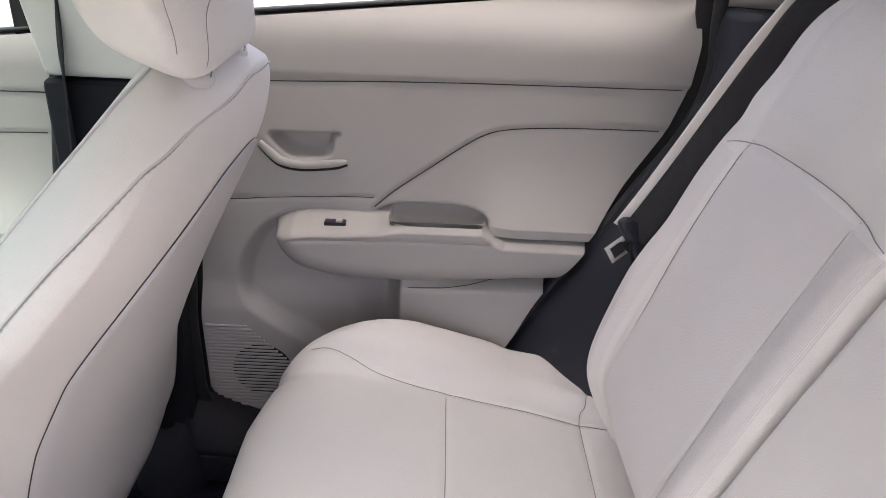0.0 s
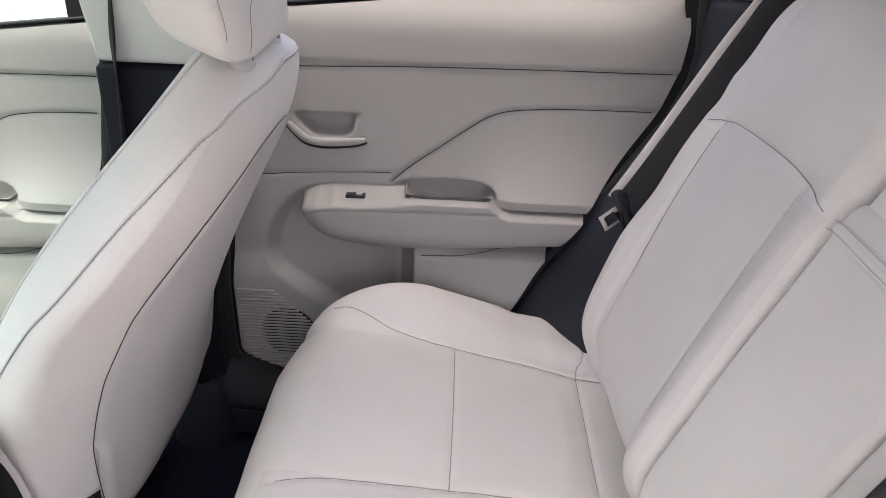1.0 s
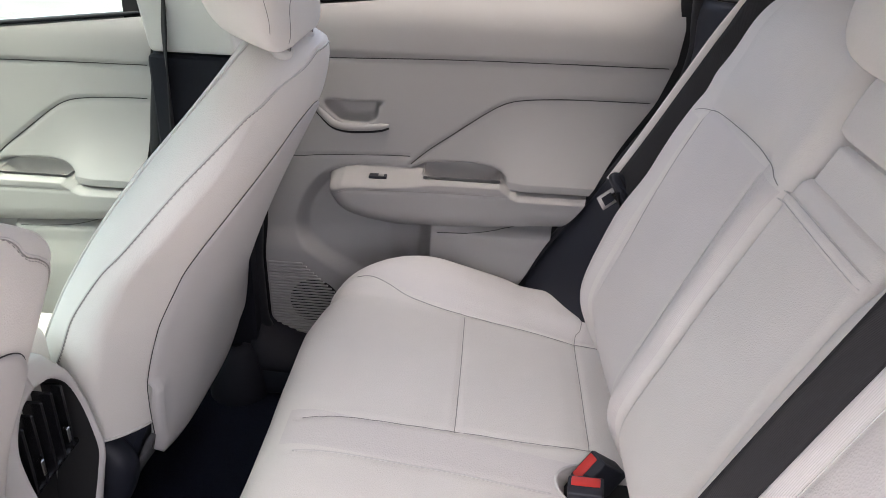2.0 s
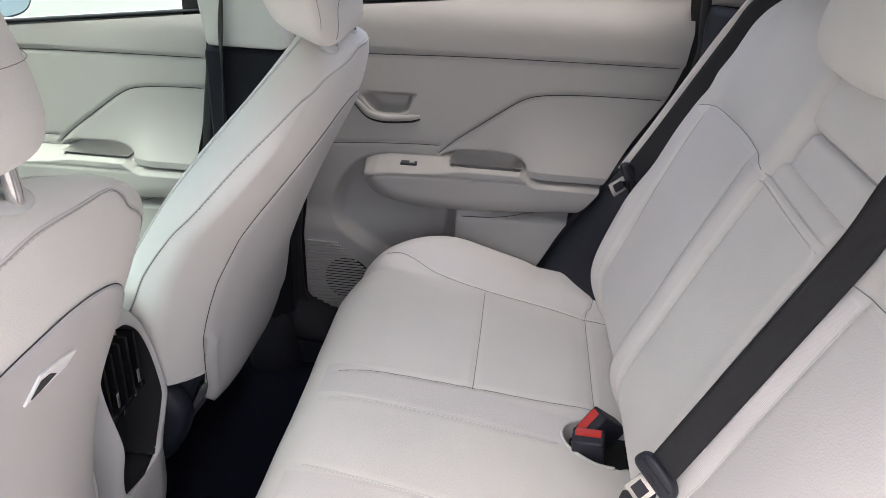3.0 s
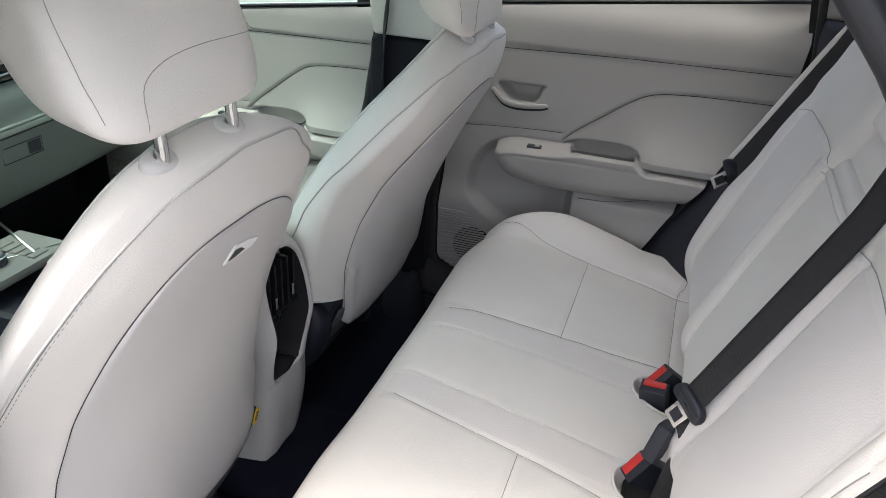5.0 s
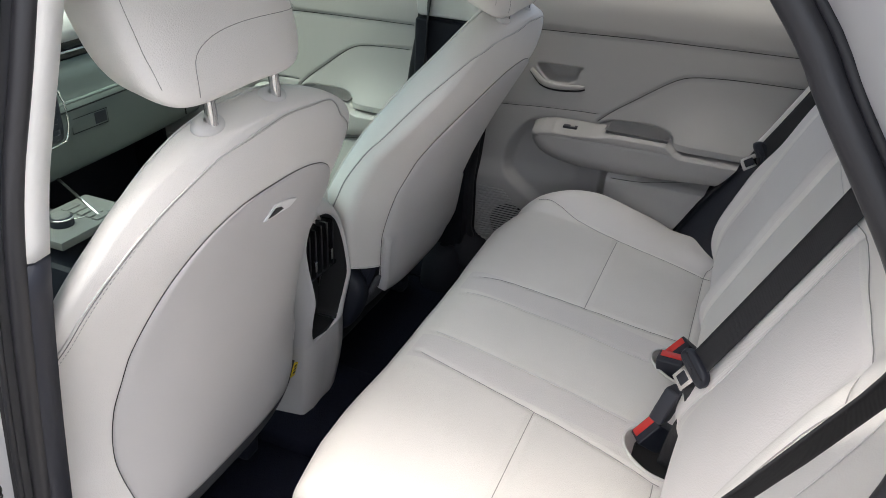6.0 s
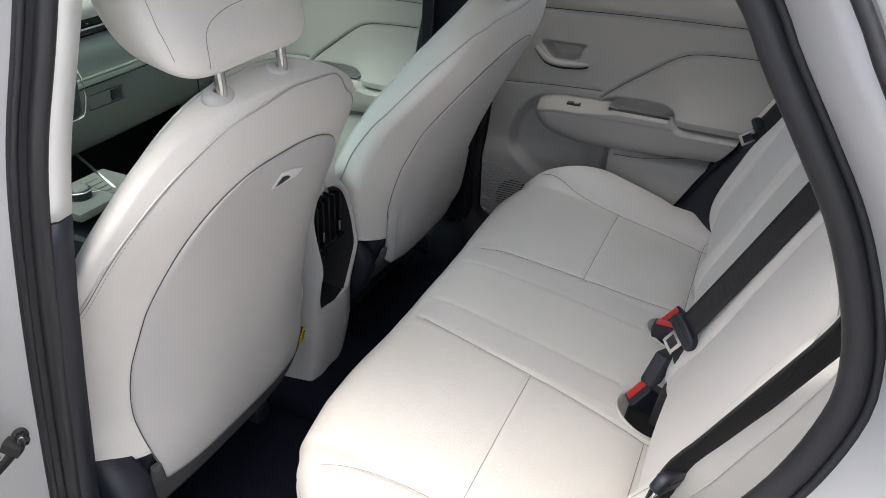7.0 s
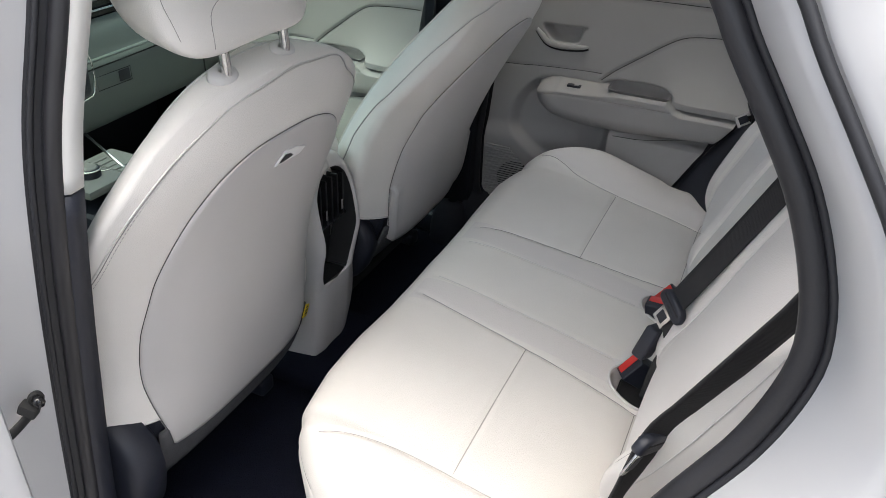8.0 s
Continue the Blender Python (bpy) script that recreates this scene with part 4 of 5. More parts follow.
lift = swell - groove + 0.0022 * wave
corner = (np.interp(ay, [0.0, 0.36, 0.44, 0.50, 0.55, 0.60, 0.63], [-0.017, -0.016, -0.006, 0.020, 0.050, 0.085, 0.12]) - 0.009) * step(0.02 - XX, 0, 0.20)
CX = prof[:, :1] + pnor[:, :1] * lift + corner
CZ = prof[:, 1:] + pnor[:, 1:] * lift - DR[None] * np.where(DR[None] < 0.06, np.interp(XX, [0.08, 0.16], [1.0, 0.4]), 1.0)
CZ = np.where(DR[None] > 0.06, np.minimum(CZ, prof[:, 1:] - DR[None]), CZ)
top_ = (XX > -0.20)
cushion = sheet("seat_cushion", np.stack([CX, YY, CZ], -1), LEATHER, bench, zones=[(PERF, top_ & (ay > np.interp(XX, [-0.20, -0.145, -0.09, 0.0], [0.508, 0.492, 0.474, 0.462])) & (ay < 0.60)), (PERF, top_ & (ay > 0.080) & (ay < 0.150))])


CUSH = np.stack([CX, YY, CZ], -1)


def on_cushion(s, y):
    i, j = np.interp(s, arc, np.arange(len(arc))), np.interp(y, YC, np.arange(len(YC)))
    k = int(round(float(i)))
    return sample(CUSH, i, j) + np.array([pnor[k, 0], 0, pnor[k, 1]]) * 0.0004


for ln in seams + [front_seam]:
    q = [on_cushion(s, y) for s, y in smooth_line(ln, 60)]
    tube("seam", smooth_line(q[::2], 70), 0.0006, SEAM, cushion, sides=6)
for ln in soft:
    q = [on_cushion(s, y) for s, y in ln]
    tube("stitching", smooth_line(q[::2], 50), 0.0008, PIPE, cushion, sides=6)

BX = lambda z: 0.214 + 0.411 * (z - 0.716)
bprof = smooth_line([(0.285, 0.545), (0.252, 0.592), (0.222, 0.642), (0.2085, 0.70), (BX(0.80) - 0.003, 0.80), (BX(0.90) - 0.006, 0.90), (BX(1.0) - 0.004, 1.0), (BX(1.08), 1.08), (0.385, 1.135), (0.410, 1.165), (0.445, 1.18), (0.49, 1.17), (0.53, 1.12), (0.56, 1.0)], 190)
btan = np.gradient(bprof, axis=0)
btan /= np.linalg.norm(btan, axis=1)[:, None]
bnor = np.stack([-btan[:, 1], btan[:, 0]], -1)
barc = np.concatenate([[0], np.cumsum(np.linalg.norm(np.diff(bprof, axis=0), axis=1))])
b_of = lambda z: np.interp(z, bprof[:110, 1], barc[:110])


def back_piece(name, y0, y1, lines, bulge, label, sunk=0.0, nyc=110, zlow=None, ztop=None, rr=0.028, cap=0.018, mat=LEATHER):
    """One part of the bench back between two heights; its sides roll rearwards."""
    aa = np.linspace(0, np.pi / 2, 9)[1:]
    ys = np.concatenate([y0 + rr - rr * np.sin(aa[::-1]), np.linspace(y0 + rr, y1 - rr, nyc), y1 - rr + rr * np.sin(aa)])
    dd = np.concatenate([rr * (1 - np.cos(aa[::-1])), np.zeros(nyc), rr * (1 - np.cos(aa))])
    ys = np.concatenate([[y0], ys, [y1]])
    dd = np.concatenate([[rr + 0.10], dd, [rr + 0.10]])
    sel_ = np.arange(len(bprof))
    if zlow is not None:
        sel_ = sel_[(bprof[:, 1] >= zlow) & (sel_ < 150)]
    if ztop is not None:
        sel_ = sel_[(bprof[sel_, 1] <= ztop) & (bprof[sel_, 0] < 0.45)]
    pr, nr, sc = bprof[sel_], bnor[sel_], barc[sel_]
    if zlow is not None or ztop is not None:
        edge = np.minimum(sc - sc[0], sc[-1] - sc)
        cap_ = cap * (1 - np.sqrt(np.clip(1 - (1 - np.clip(edge / cap, 0, 1)) ** 2, 0, 1)))
    else:
        cap_ = np.zeros(len(sc))
    S2, Y2 = np.meshgrid(sc, ys, indexing="ij")
    wide = np.interp(pr[:, 1], [0.60, 0.65, 0.72, 0.78, 0.85, 0.95, 1.0, 1.1, 1.16], [0.425, 0.445, 0.468, 0.490, 0.502, 0.508, 0.506, 0.482, 0.465])[:, None]
    Y3 = np.where(np.abs(Y2) > 0.40, np.sign(Y2) * (0.40 + (np.abs(Y2) - 0.40) * (wide - 0.40) / 0.15), Y2)
    Zp = np.repeat(pr[:, 1:], len(ys), 1)
    out = bulge(Y2, Zp) - sunk
    out = out + 0.0016 * np.array([[noise.noise(Vector((z * 7.0, y * 7.0, 11.0))) for y in ys] for z in pr[:, 1]])
    for ln, dep, wid in lines:
        out = out - dep * np.exp(-((line_distance(S2, Y2, ln) / wid) ** 2))
    off = out - dd[None] - cap_[:, None]
    G = np.stack([pr[:, :1] + nr[:, :1] * off, Y3, pr[:, 1:] + nr[:, 1:] * off], -1)
    za = np.abs(Y2)
    zones = [(RIB, (za > 0.125) & (za < 0.186) & (Zp < 1.015) & (Zp > 0.66)), (PERF, (za > 0.19) & (za < 0.45) & (Zp < 1.02)), (PERF, (Y2 > 0.46) & (Zp < 0.995) & (Zp > 0.66))] if name == "backrest" else None
    ob = sheet(name, G, mat, bench, label, zones=zones)
    for ln, dep, wid in lines:
        q = []
        for s, y in smooth_line(ln, 70):
            i, j = np.interp(s, sc, np.arange(len(sc))), np.interp(y, ys, np.arange(len(ys)))
            k = int(round(float(i)))
            q.append(sample(G, i, j) + np.array([nr[k, 0], 0, nr[k, 1]]) * 0.0004)
        tube("seam", smooth_line(q[::3], 70), 0.0006, SEAM if dep > 0.0025 else PIPE, ob, sides=6)
    return ob


def side_lines(sg):
    arch = smooth_line([(b_of(0.998), 0.515 * sg), (b_of(1.012), 0.455 * sg), (b_of(1.022), 0.36 * sg), (b_of(1.027), 0.25 * sg), (b_of(1.024), 0.19 * sg), (b_of(1.016), 0.135 * sg)], 50)
    outer_ = smooth_line([(b_of(1.010), 0.455 * sg), (b_of(0.90), 0.447 * sg), (b_of(0.80), 0.438 * sg), (b_of(0.70), 0.42 * sg), (b_of(0.63), 0.40 * sg)], 40)
    inner_ = smooth_line([(b_of(1.022), 0.190 * sg), (b_of(0.90), 0.188 * sg), (b_of(0.78), 0.182 * sg), (b_of(0.68), 0.165 * sg)], 40)
    lines = [(arch, 0.004, 0.0045), (outer_, 0.003, 0.005), (inner_, 0.0022, 0.006)]
    if sg < 0:
        lines.append((smooth_line([(b_of(0.985), -0.522), (b_of(0.88), -0.518), (b_of(0.78), -0.512), (b_of(0.70), -0.500)], 40), 0.0027, 0.004))
    return lines


def side_bulge(sg):
    return lambda y, z: (0.020 - 0.014 * (sg > 0) * step(z, 0.80, 0.90)) * step(y * sg, 0.43, 0.50) * (1 - step(z, 0.95, 1.10)) + 0.012 * step(0.19 - y * sg, 0, 0.05) * (1 - step(z, 0.98, 1.06)) + 0.008 * step(z, 1.02, 1.06) + 0.006 * np.sin(np.clip((y * sg - 0.19) / 0.26, 0, 1) * np.pi)


back_piece("backrest", 0.118, 0.55, side_lines(1), side_bulge(1), "")
back_piece("backrest", -0.55, -0.091, side_lines(-1), side_bulge(-1), "")
back_piece("centre_backrest", -0.088, 0.108, [], lambda y, z: 0.003 + 0 * y, "", ztop=1.045, rr=0.012)
strap_lines = [(np.array([(b_of(z), y) for y in np.linspace(-0.084, 0.108, 12)]), 0.0012, 0.002) for z in (1.0115, 1.0205)]
back_piece("armrest_strap", -0.086, 0.107, strap_lines, lambda y, z: 0.0075 + 0.002 * (1 - ((y - 0.012) / 0.10) ** 2), "pale leatherette pull strap", zlow=1.005, ztop=1.026, rr=0.010, cap=0.004)
back_piece("armrest_recess", -0.083, 0.104, [], lambda y, z: -0.006 + 0 * y, "smooth recessed panel above the strap", zlow=1.030, ztop=1.083, rr=0.008, cap=0.007)
back_piece("centre_pad", -0.088, 0.106, [], lambda y, z: 0.010 + 0 * y, "", zlow=1.082, ztop=1.17, rr=0.020, cap=0.012)


def rear_headrest(yc, half_w, z0=1.265, x0=0.405):
    lam = np.linspace(0, 2 * np.pi, 72, endpoint=False)
    phi = np.linspace(-np.pi / 2, np.pi / 2, 40)
    c, s = np.abs(np.cos(phi)) ** 0.55, power(np.sin(phi), 0.55)
    U = yc + half_w * c[:, None] * power(np.cos(lam), 0.55)[None]
    W = x0 + 0.050 * c[:, None] * power(np.sin(lam), 0.7)[None] + 0.035 * s[:, None]
    V = z0 + 0.105 * np.repeat(s[:, None], 72, 1)
    hd = sheet("headrest", np.stack([W, U, V], -1), LEATHER, bench, close_v=True)
    for k in (-0.05, 0.05):
        tube("headrest_post", [(x0 + 0.02, yc + k, 1.15), (x0 + 0.015, yc + k, z0 - 0.06)], 0.006, CHROME, hd, sides=12, up=(0, 1, 0))


rear_headrest(0.0, 0.138)
rear_headrest(-0.34, 0.130, 1.335, 0.455)
rear_headrest(0.34, 0.130, 1.335, 0.455)


# piping and a stitched seam on the outer bolster by the open door
near_edge = lambda z: -np.interp(z, [0.60, 0.65, 0.72, 0.78, 0.85, 0.95, 1.0, 1.1, 1.16], [0.425, 0.445, 0.468, 0.490, 0.502, 0.508, 0.506, 0.482, 0.465])
zb = np.linspace(0.72, 1.02, 24)
tube("piping", smooth_line([(BX(z) + 0.002, near_edge(z) - 0.0005, z) for z in zb], 60), 0.0008, PIPE, bench, sides=6)
for shift_, make in ((0.040, "seam"), (0.043, "stitching")):
    ln = smooth_line([(BX(z) + shift_, near_edge(z) - 0.0008, z - 0.012) for z in zb], 80)
    if make == "seam":
        tube(make, ln, 0.0006, SEAM, bench, sides=6)
    else:
        stitches(make, ln, 0.0007, SEAM, bench)

# ---------- seat belts ----------
def tongue(name_parent, at, axis, across, s=1.0):
    """Plastic head with a chrome blade and slot."""
    at, axis, across = np.array(at, float), np.array(axis, float), np.array(across, float)
    axis /= np.linalg.norm(axis)
    across = across - axis * (across @ axis)
    across /= np.linalg.norm(across)
    nrm = np.cross(axis, across)
    M = Matrix([[*across], [*axis], [*nrm]]).transposed().to_4x4()
    M.translation = Vector(at)
    tt_ = np.linspace(0, 2 * np.pi, 40, endpoint=False)
    body_ = []
    for k, g in ((-1.0, 0.0), (-1.0, 0.72), (-0.86, 0.92), (-0.5, 1.0), (0.5, 1.0), (0.86, 0.92), (1.0, 0.72), (1.0, 0.0)):
        ring_ = [(0.0325 * s * g * float(power(math.cos(q), 0.55)), -0.001 + 0.0125 * g * float(power(math.sin(q), 0.75)) + 0.004 * math.cos(q) ** 2, 0.0072 * k) for q in tt_]
        body_.append([tuple(M @ Vector(p)) for p in ring_])
    head = sheet("belt_tongue", body_, BLACK, name_parent, "black plastic belt tongue", close_v=True)
    part("belt_slot", box(bmesh.new(), (-0.025 * s, -0.006, -0.0076), (0.025 * s, -0.002, 0.0076), 0.001, 1, M), GAP, head, "", False)
    blade = part("blade", box(bmesh.new(), (-0.0125, 0.010, -0.0016), (0.0125, 0.046, 0.0016), 0.0015, 2, M), CHROME, head, "chrome blade", False)
    part("blade_slot", box(bmesh.new(), (-0.0080, 0.020, -0.0022), (0.0080, 0.040, 0.0022), 0.001, 1, M), BLACK, blade, "", False)
    return head


belt_r = thing("seat_belt", (0.42, 0.52, 1.15), "charcoal webbing belt beside the door, unfastened", "seat belt", "rear seat belts")
rb = [(0.224 + 0.495 * (z - 0.8), y, z) for y, z in ((0.495, 1.165), (0.512, 1.10), (0.516, 1.03), (0.518, 0.96), (0.522, 0.90), (0.530, 0.842))]
wide_line = [(p[0] - 0.012, p[1] + 0.030, p[2] + 0.004) for p in rb]
ra = [(0.75, -0.60, -0.28)] * 6
ribbon("webbing", [(0.47, 0.49, 1.182)] + rb, [(0.75, -0.60, -0.1)] + ra, 0.043, WEB, belt_r)
ribbon("side_bolster", wide_line, [(0.80, -0.50, -0.28)] * 6, 0.020, LEATHER, bench, "pale leatherette bolster beside the door", thick=0.005)
tongue(belt_r, rb[-1], (-0.78, -0.45, -0.42), (0.55, -0.10, -0.80))
ribbon("webbing", [rb[-1], (0.262, 0.545, 0.80), (0.275, 0.54, 0.74), (0.28, 0.53, 0.64)], [(0.5, 0.85, 0), (0.6, 0.8, 0), (0.7, 0.7, 0), (0.7, 0.7, 0)], 0.047, WEB, belt_r, n=20)
part("belt_guide", box(bmesh.new(), (0.418, 0.452, 1.168), (0.47, 0.535, 1.184), 0.005, 3), PIPE, belt_r, "pale plastic belt guide", False)

belt_c = thing("seat_belt", (0.2, -0.15, 0.72), "charcoal webbing belt across the bench back, fastened", "seat belt", "rear seat belts")
cb = [(BX(1.14) - 0.025, -0.1625, 1.14), (BX(1.05) - 0.025, -0.1615, 1.05), (BX(0.92) - 0.027, -0.1585, 0.92), (0.209, -0.1605, 0.783)]
ribbon("webbing", [(0.47, -0.175, 1.22)] + cb, [(0.60, -0.65, -0.42)] * 5, 0.0335, WEB, belt_c)
tongue(belt_c, (0.207, -0.161, 0.778), (-0.40, 0.22, -0.88), (0.60, -0.65, -0.42), 0.86)
part("belt_adapter", box(bmesh.new(), (-0.018, -0.011, -0.028), (0.018, 0.011, 0.028), 0.006, 3, pose(0.184, -0.140, 0.690, 10, 18, 70)), BLACK, belt_c, "black adapter buckle", False)
tube("adapter_loop", [(0.205, -0.150, 0.745), (0.218, -0.160, 0.71), (0.208, -0.155, 0.66), (0.20, -0.145, 0.585)], 0.013, WEB, belt_c, sides=10, flat=0.35, n=20, up=(0, 1, 0))

belt_l = thing("seat_belt", (0.3, -0.5, 1.0), "charcoal webbing belt lying on the near seat back", "seat belt", "rear seat belts")
lb = [(BX(z) - 0.030, -0.378 - 0.145 * z, z) for z in (1.15, 1.05, 0.97, 0.905, 0.850)]
ribbon("webbing", [(0.50, -0.52, 1.20)] + lb + [(0.222, -0.510, 0.785), (0.205, -0.525, 0.70), (0.22, -0.530, 0.57)], [(0.65, 0.65, -0.35)] * 6 + [(0.5, 0.8, 0), (0.3, 0.9, 0), (0.1, 0.9, 0)], 0.040, WEB, belt_l, n=60)
tongue(belt_l, np.array(lb[-1]) + np.array([-0.006, -0.004, -0.014]), (-0.36, -0.30, -0.88), (0.25, 0.72, -0.50), 0.85)


def buckle(end, axis, across, label):
    """Stands in its well: end is the middle of the red end face."""
    ob = thing("seat_belt_buckle", end, label, "seat belt buckle", "rear seat buckles")
    end, axis, across = np.array(end, float), np.array(axis, float), np.array(across, float)
    axis /= np.linalg.norm(axis)
    across = across - axis * (across @ axis)
    across /= np.linalg.norm(across)
    M = Matrix([[*across], [*np.cross(axis, across)], [*axis]]).transposed().to_4x4()
    M.translation = Vector(end)
    part("buckle_body", box(bmesh.new(), (-0.0225, -0.0140, -0.066), (0.0225, 0.0140, 0.0), 0.004, 3, M), BLACK, ob, "", False)
    part("release_button", box(bmesh.new(), (-0.0185, -0.0020, -0.02), (0.0185, 0.0115, 0.0014), 0.0022, 2, M), RED, ob, "red release button", False)
    return ob


buckle((0.174, 0.104, 0.623), (-0.60, -0.45, 0.66), (0.78, 0.45, 0.40), "black buckle with red button leaning forward in its well")
buckle((0.170, 0.078, 0.620), (-0.14, -0.22, 0.96), (0.95, -0.15, 0.12), "black buckle with red button standing upright")
buckle((0.160, -0.112, 0.612), (-0.60, -0.50, 0.62), (0.72, 0.45, 0.50), "black buckle with red button sunk in its well")
for xb, yb, ra_, rb_ in WELLS:
    rim = [on_cushion(arc_of(xb - 1.01 * ra_ * math.cos(q)), yb + 1.01 * rb_ * math.sin(q)) + np.array([0, 0, 0.001]) for q in np.linspace(-1.7, 1.7, 30)]
    tube("well_rim", smooth_line(rim[::3], 40), 0.0024, PIPE, cushion, sides=8)
    # black insert added to darken the inside of the well
    part("well_insert", box(bmesh.new(), (xb - 0.76 * ra_, yb - 0.74 * rb_, 0.552), (0.27, yb + 0.74 * rb_, 0.568), 0.003, 1), GAP, cushion, "black insert in the buckle well", False)

# belt of the front passenger, hanging on the far pillar
belt_p = thing("seat_belt", (-0.54, 0.61, 1.1), "charcoal front belt hanging on the centre pillar", "seat belt")
ribbon("webbing", [(-0.53, 0.605, 1.36), (-0.535, 0.605, 1.10), (-0.54, 0.608, 0.98), (-0.545, 0.610, 0.80), (-0.55, 0.612, 0.55)],
       [(0.6, -0.7, 0), (0.6, -0.7, 0), (0.4, -0.9, 0), (0.2, -0.97, 0), (0.6, -0.7, 0)], 0.046, WEB, belt_p)


# ---------- rear of the centre console ----------
console = thing("centre_console", (-0.6, 0, FLOOR), "pale grey centre console with rear air vents", "console")
ow = lambda z: np.interp(z, [0.30, 0.38, 0.45, 0.53, 0.62, 0.69, 0.75, 0.785, 0.80], [0.060, 0.066, 0.074, 0.071, 0.070, 0.071, 0.066, 0.046, 0.010])
xf_line = smooth_line([(0.30, -0.492), (0.40, -0.472), (0.48, -0.464), (0.54, -0.462), (0.59, -0.453), (0.63, -0.446), (0.67, -0.451), (0.72, -0.461), (0.76, -0.468), (0.80, -0.484)], 80)
xf_ = lambda z: np.interp(z, xf_line[:, 0], xf_line[:, 1])
hole_line = smooth_line([(0.512, 0.012), (0.518, 0.032), (0.532, 0.047), (0.57, 0.055), (0.61, 0.058), (0.65, 0.060), (0.70, 0.061), (0.735, 0.054), (0.758, 0.036), (0.768, 0.016)], 80)
hole = lambda z: np.interp(z, hole_line[:, 0], hole_line[:, 1])
zs = np.concatenate([np.linspace(0.34, 0.522, 14), np.linspace(0.524, 0.766, 40), np.linspace(0.77, 0.80, 8)])
for sg in (1, -1):
    rows = []
    for z in zs:
        h = float(hole(z)) if 0.522 < z < 0.768 else 0.0
        o = max(float(ow(z)), h + 0.004)
        x = float(xf_(z))
        deep = 1.0 if h > 0 else 0.0
        rows.append([(x - 0.006 * deep, sg * h, z), (x - 0.004 * deep, sg * h, z), (x, sg * (h + 0.003), z), (x + 0.002, sg * (h * 0.5 + o * 0.5), z), (x - 0.004, sg * (o - 0.004), z), (x - 0.012, sg * o, z), (x - 0.06, sg * (o + 0.008), z), (x - 0.25, sg * (o + 0.012), z)])
    split = int(np.sum(zs <= 0.5221))
    sheet("console_shell", rows[split - 1 :], SHELL, console, flip=sg < 0)
    if sg > 0:
        low = [[(px, -py, pz) for px, py, pz in row[:1:-1]] + row[2:] for row in rows[:split]]
        sheet("console_foot", low, SHELL, console)
    sheet("bin_wall", [[(float(xf_(z)) - d, sg * (float(hole(z)) * f), z) for d, f in ((0.004, 1.0), (0.03, 0.97), (0.055, 0.9))] for z in np.linspace(0.524, 0.766, 30)], GAP, console, flip=sg < 0)
part("console_core", box(bmesh.new(), (-0.90, -0.09, FLOOR), (-0.70, 0.09, 0.70), 0.02, 3), SHELL, console, "", False)
part("console_lid", box(bmesh.new(), (-0.76, -0.092, 0.70), (-0.50, 0.092, 0.80), 0.022, 4), LEATHER, console, "pale padded console lid", False)
part("bin_floor", box(bmesh.new(), (-0.525, -0.046, 0.503), (-0.468, 0.046, 0.520), 0.003, 1), GAP, console, "", False)
cav = prism("storage_bin", [(-0.512, s * hole(z), z) for z, s in [(0.53, 1), (0.60, 1), (0.65, 1), (0.70, 1), (0.745, 1), (0.765, 1), (0.765, -1), (0.745, -1), (0.70, -1), (0.65, -1), (0.60, -1), (0.53, -1)]], (-0.012, 0, 0), GAP, console, "black storage bin")
for k in range(5):
    y = -0.040 + 0.020 * k
    zt = 0.752 - 0.25 * abs(y) ** 1.2
    part("vent_slat", box(bmesh.new(), (-0.492, y - 0.0022, 0.652), (-0.466, y + 0.0022, zt), 0.0015, 1), GLOSS, console, "", False)
part("vent_bar", box(bmesh.new(), (-0.490, -0.056, 0.645), (-0.470, 0.056, 0.653), 0.002, 1), GLOSS, console, "", False)
for y in (-0.026, 0.030):
    part("vent_tab", box(bmesh.new(), (-0.470, y - 0.003, 0.668), (-0.463, y + 0.003, 0.690), 0.001, 1), CHROME, console, "small chrome vent tab", False)
part("tunnel_carpet", box(bmesh.new(), (-1.2, -0.13, FLOOR), (-0.19, 0.13, 0.345), 0.03, 4), CARPET, console, "black carpet over the floor tunnel", False)
part("tunnel", box(bmesh.new(), (-1.5, -0.10, FLOOR), (-0.9, 0.10, 0.56), 0.02, 3), BLACK, console, "", False)

# control strip with a rotary knob ahead of the arm rest
strip = thing("control_strip", (-1.08, 0, 0.60), "satin grey control strip with a rotary knob", "controls")
part("plate", box(bmesh.new(), (-1.16, -0.10, 0.60), (-1.02, 0.10, 0.62), 0.006, 2), STRIP, strip, "", False)
tt = np.linspace(0, 2 * np.pi, 32, endpoint=False)
kn = [[(-1.085 + r * np.cos(q), -0.036 + r * np.sin(q), z) for q in tt] for r, z in ((0.024, 0.62), (0.024, 0.636), (0.021, 0.640), (0.018, 0.641), (0.0, 0.6405))]
knob = sheet("knob", kn, BLACK, strip, "black rotary knob", close_v=True)
sheet("knob_cap", [[(-1.085 + r * math.cos(q), -0.036 + r * math.sin(q), z) for q in tt] for r, z in ((0.0195, 0.6395), (0.0185, 0.6425), (0.016, 0.6432), (0.0, 0.6434))], STRIP, knob, "satin grey cap", close_v=True)
tube("knob_ring", [(-1.085 + 0.0235 * math.cos(q), -0.036 + 0.0235 * math.sin(q), 0.637) for q in tt], 0.0022, CHROME, knob, "chrome ring", sides=8, closed=True)
for k in range(5):
    part("button", box(bmesh.new(), (-1.14 + 0.022 * k, 0.01, 0.62), (-1.122 + 0.022 * k, 0.05, 0.6235), 0.001, 1), STRIP, strip, "", False)

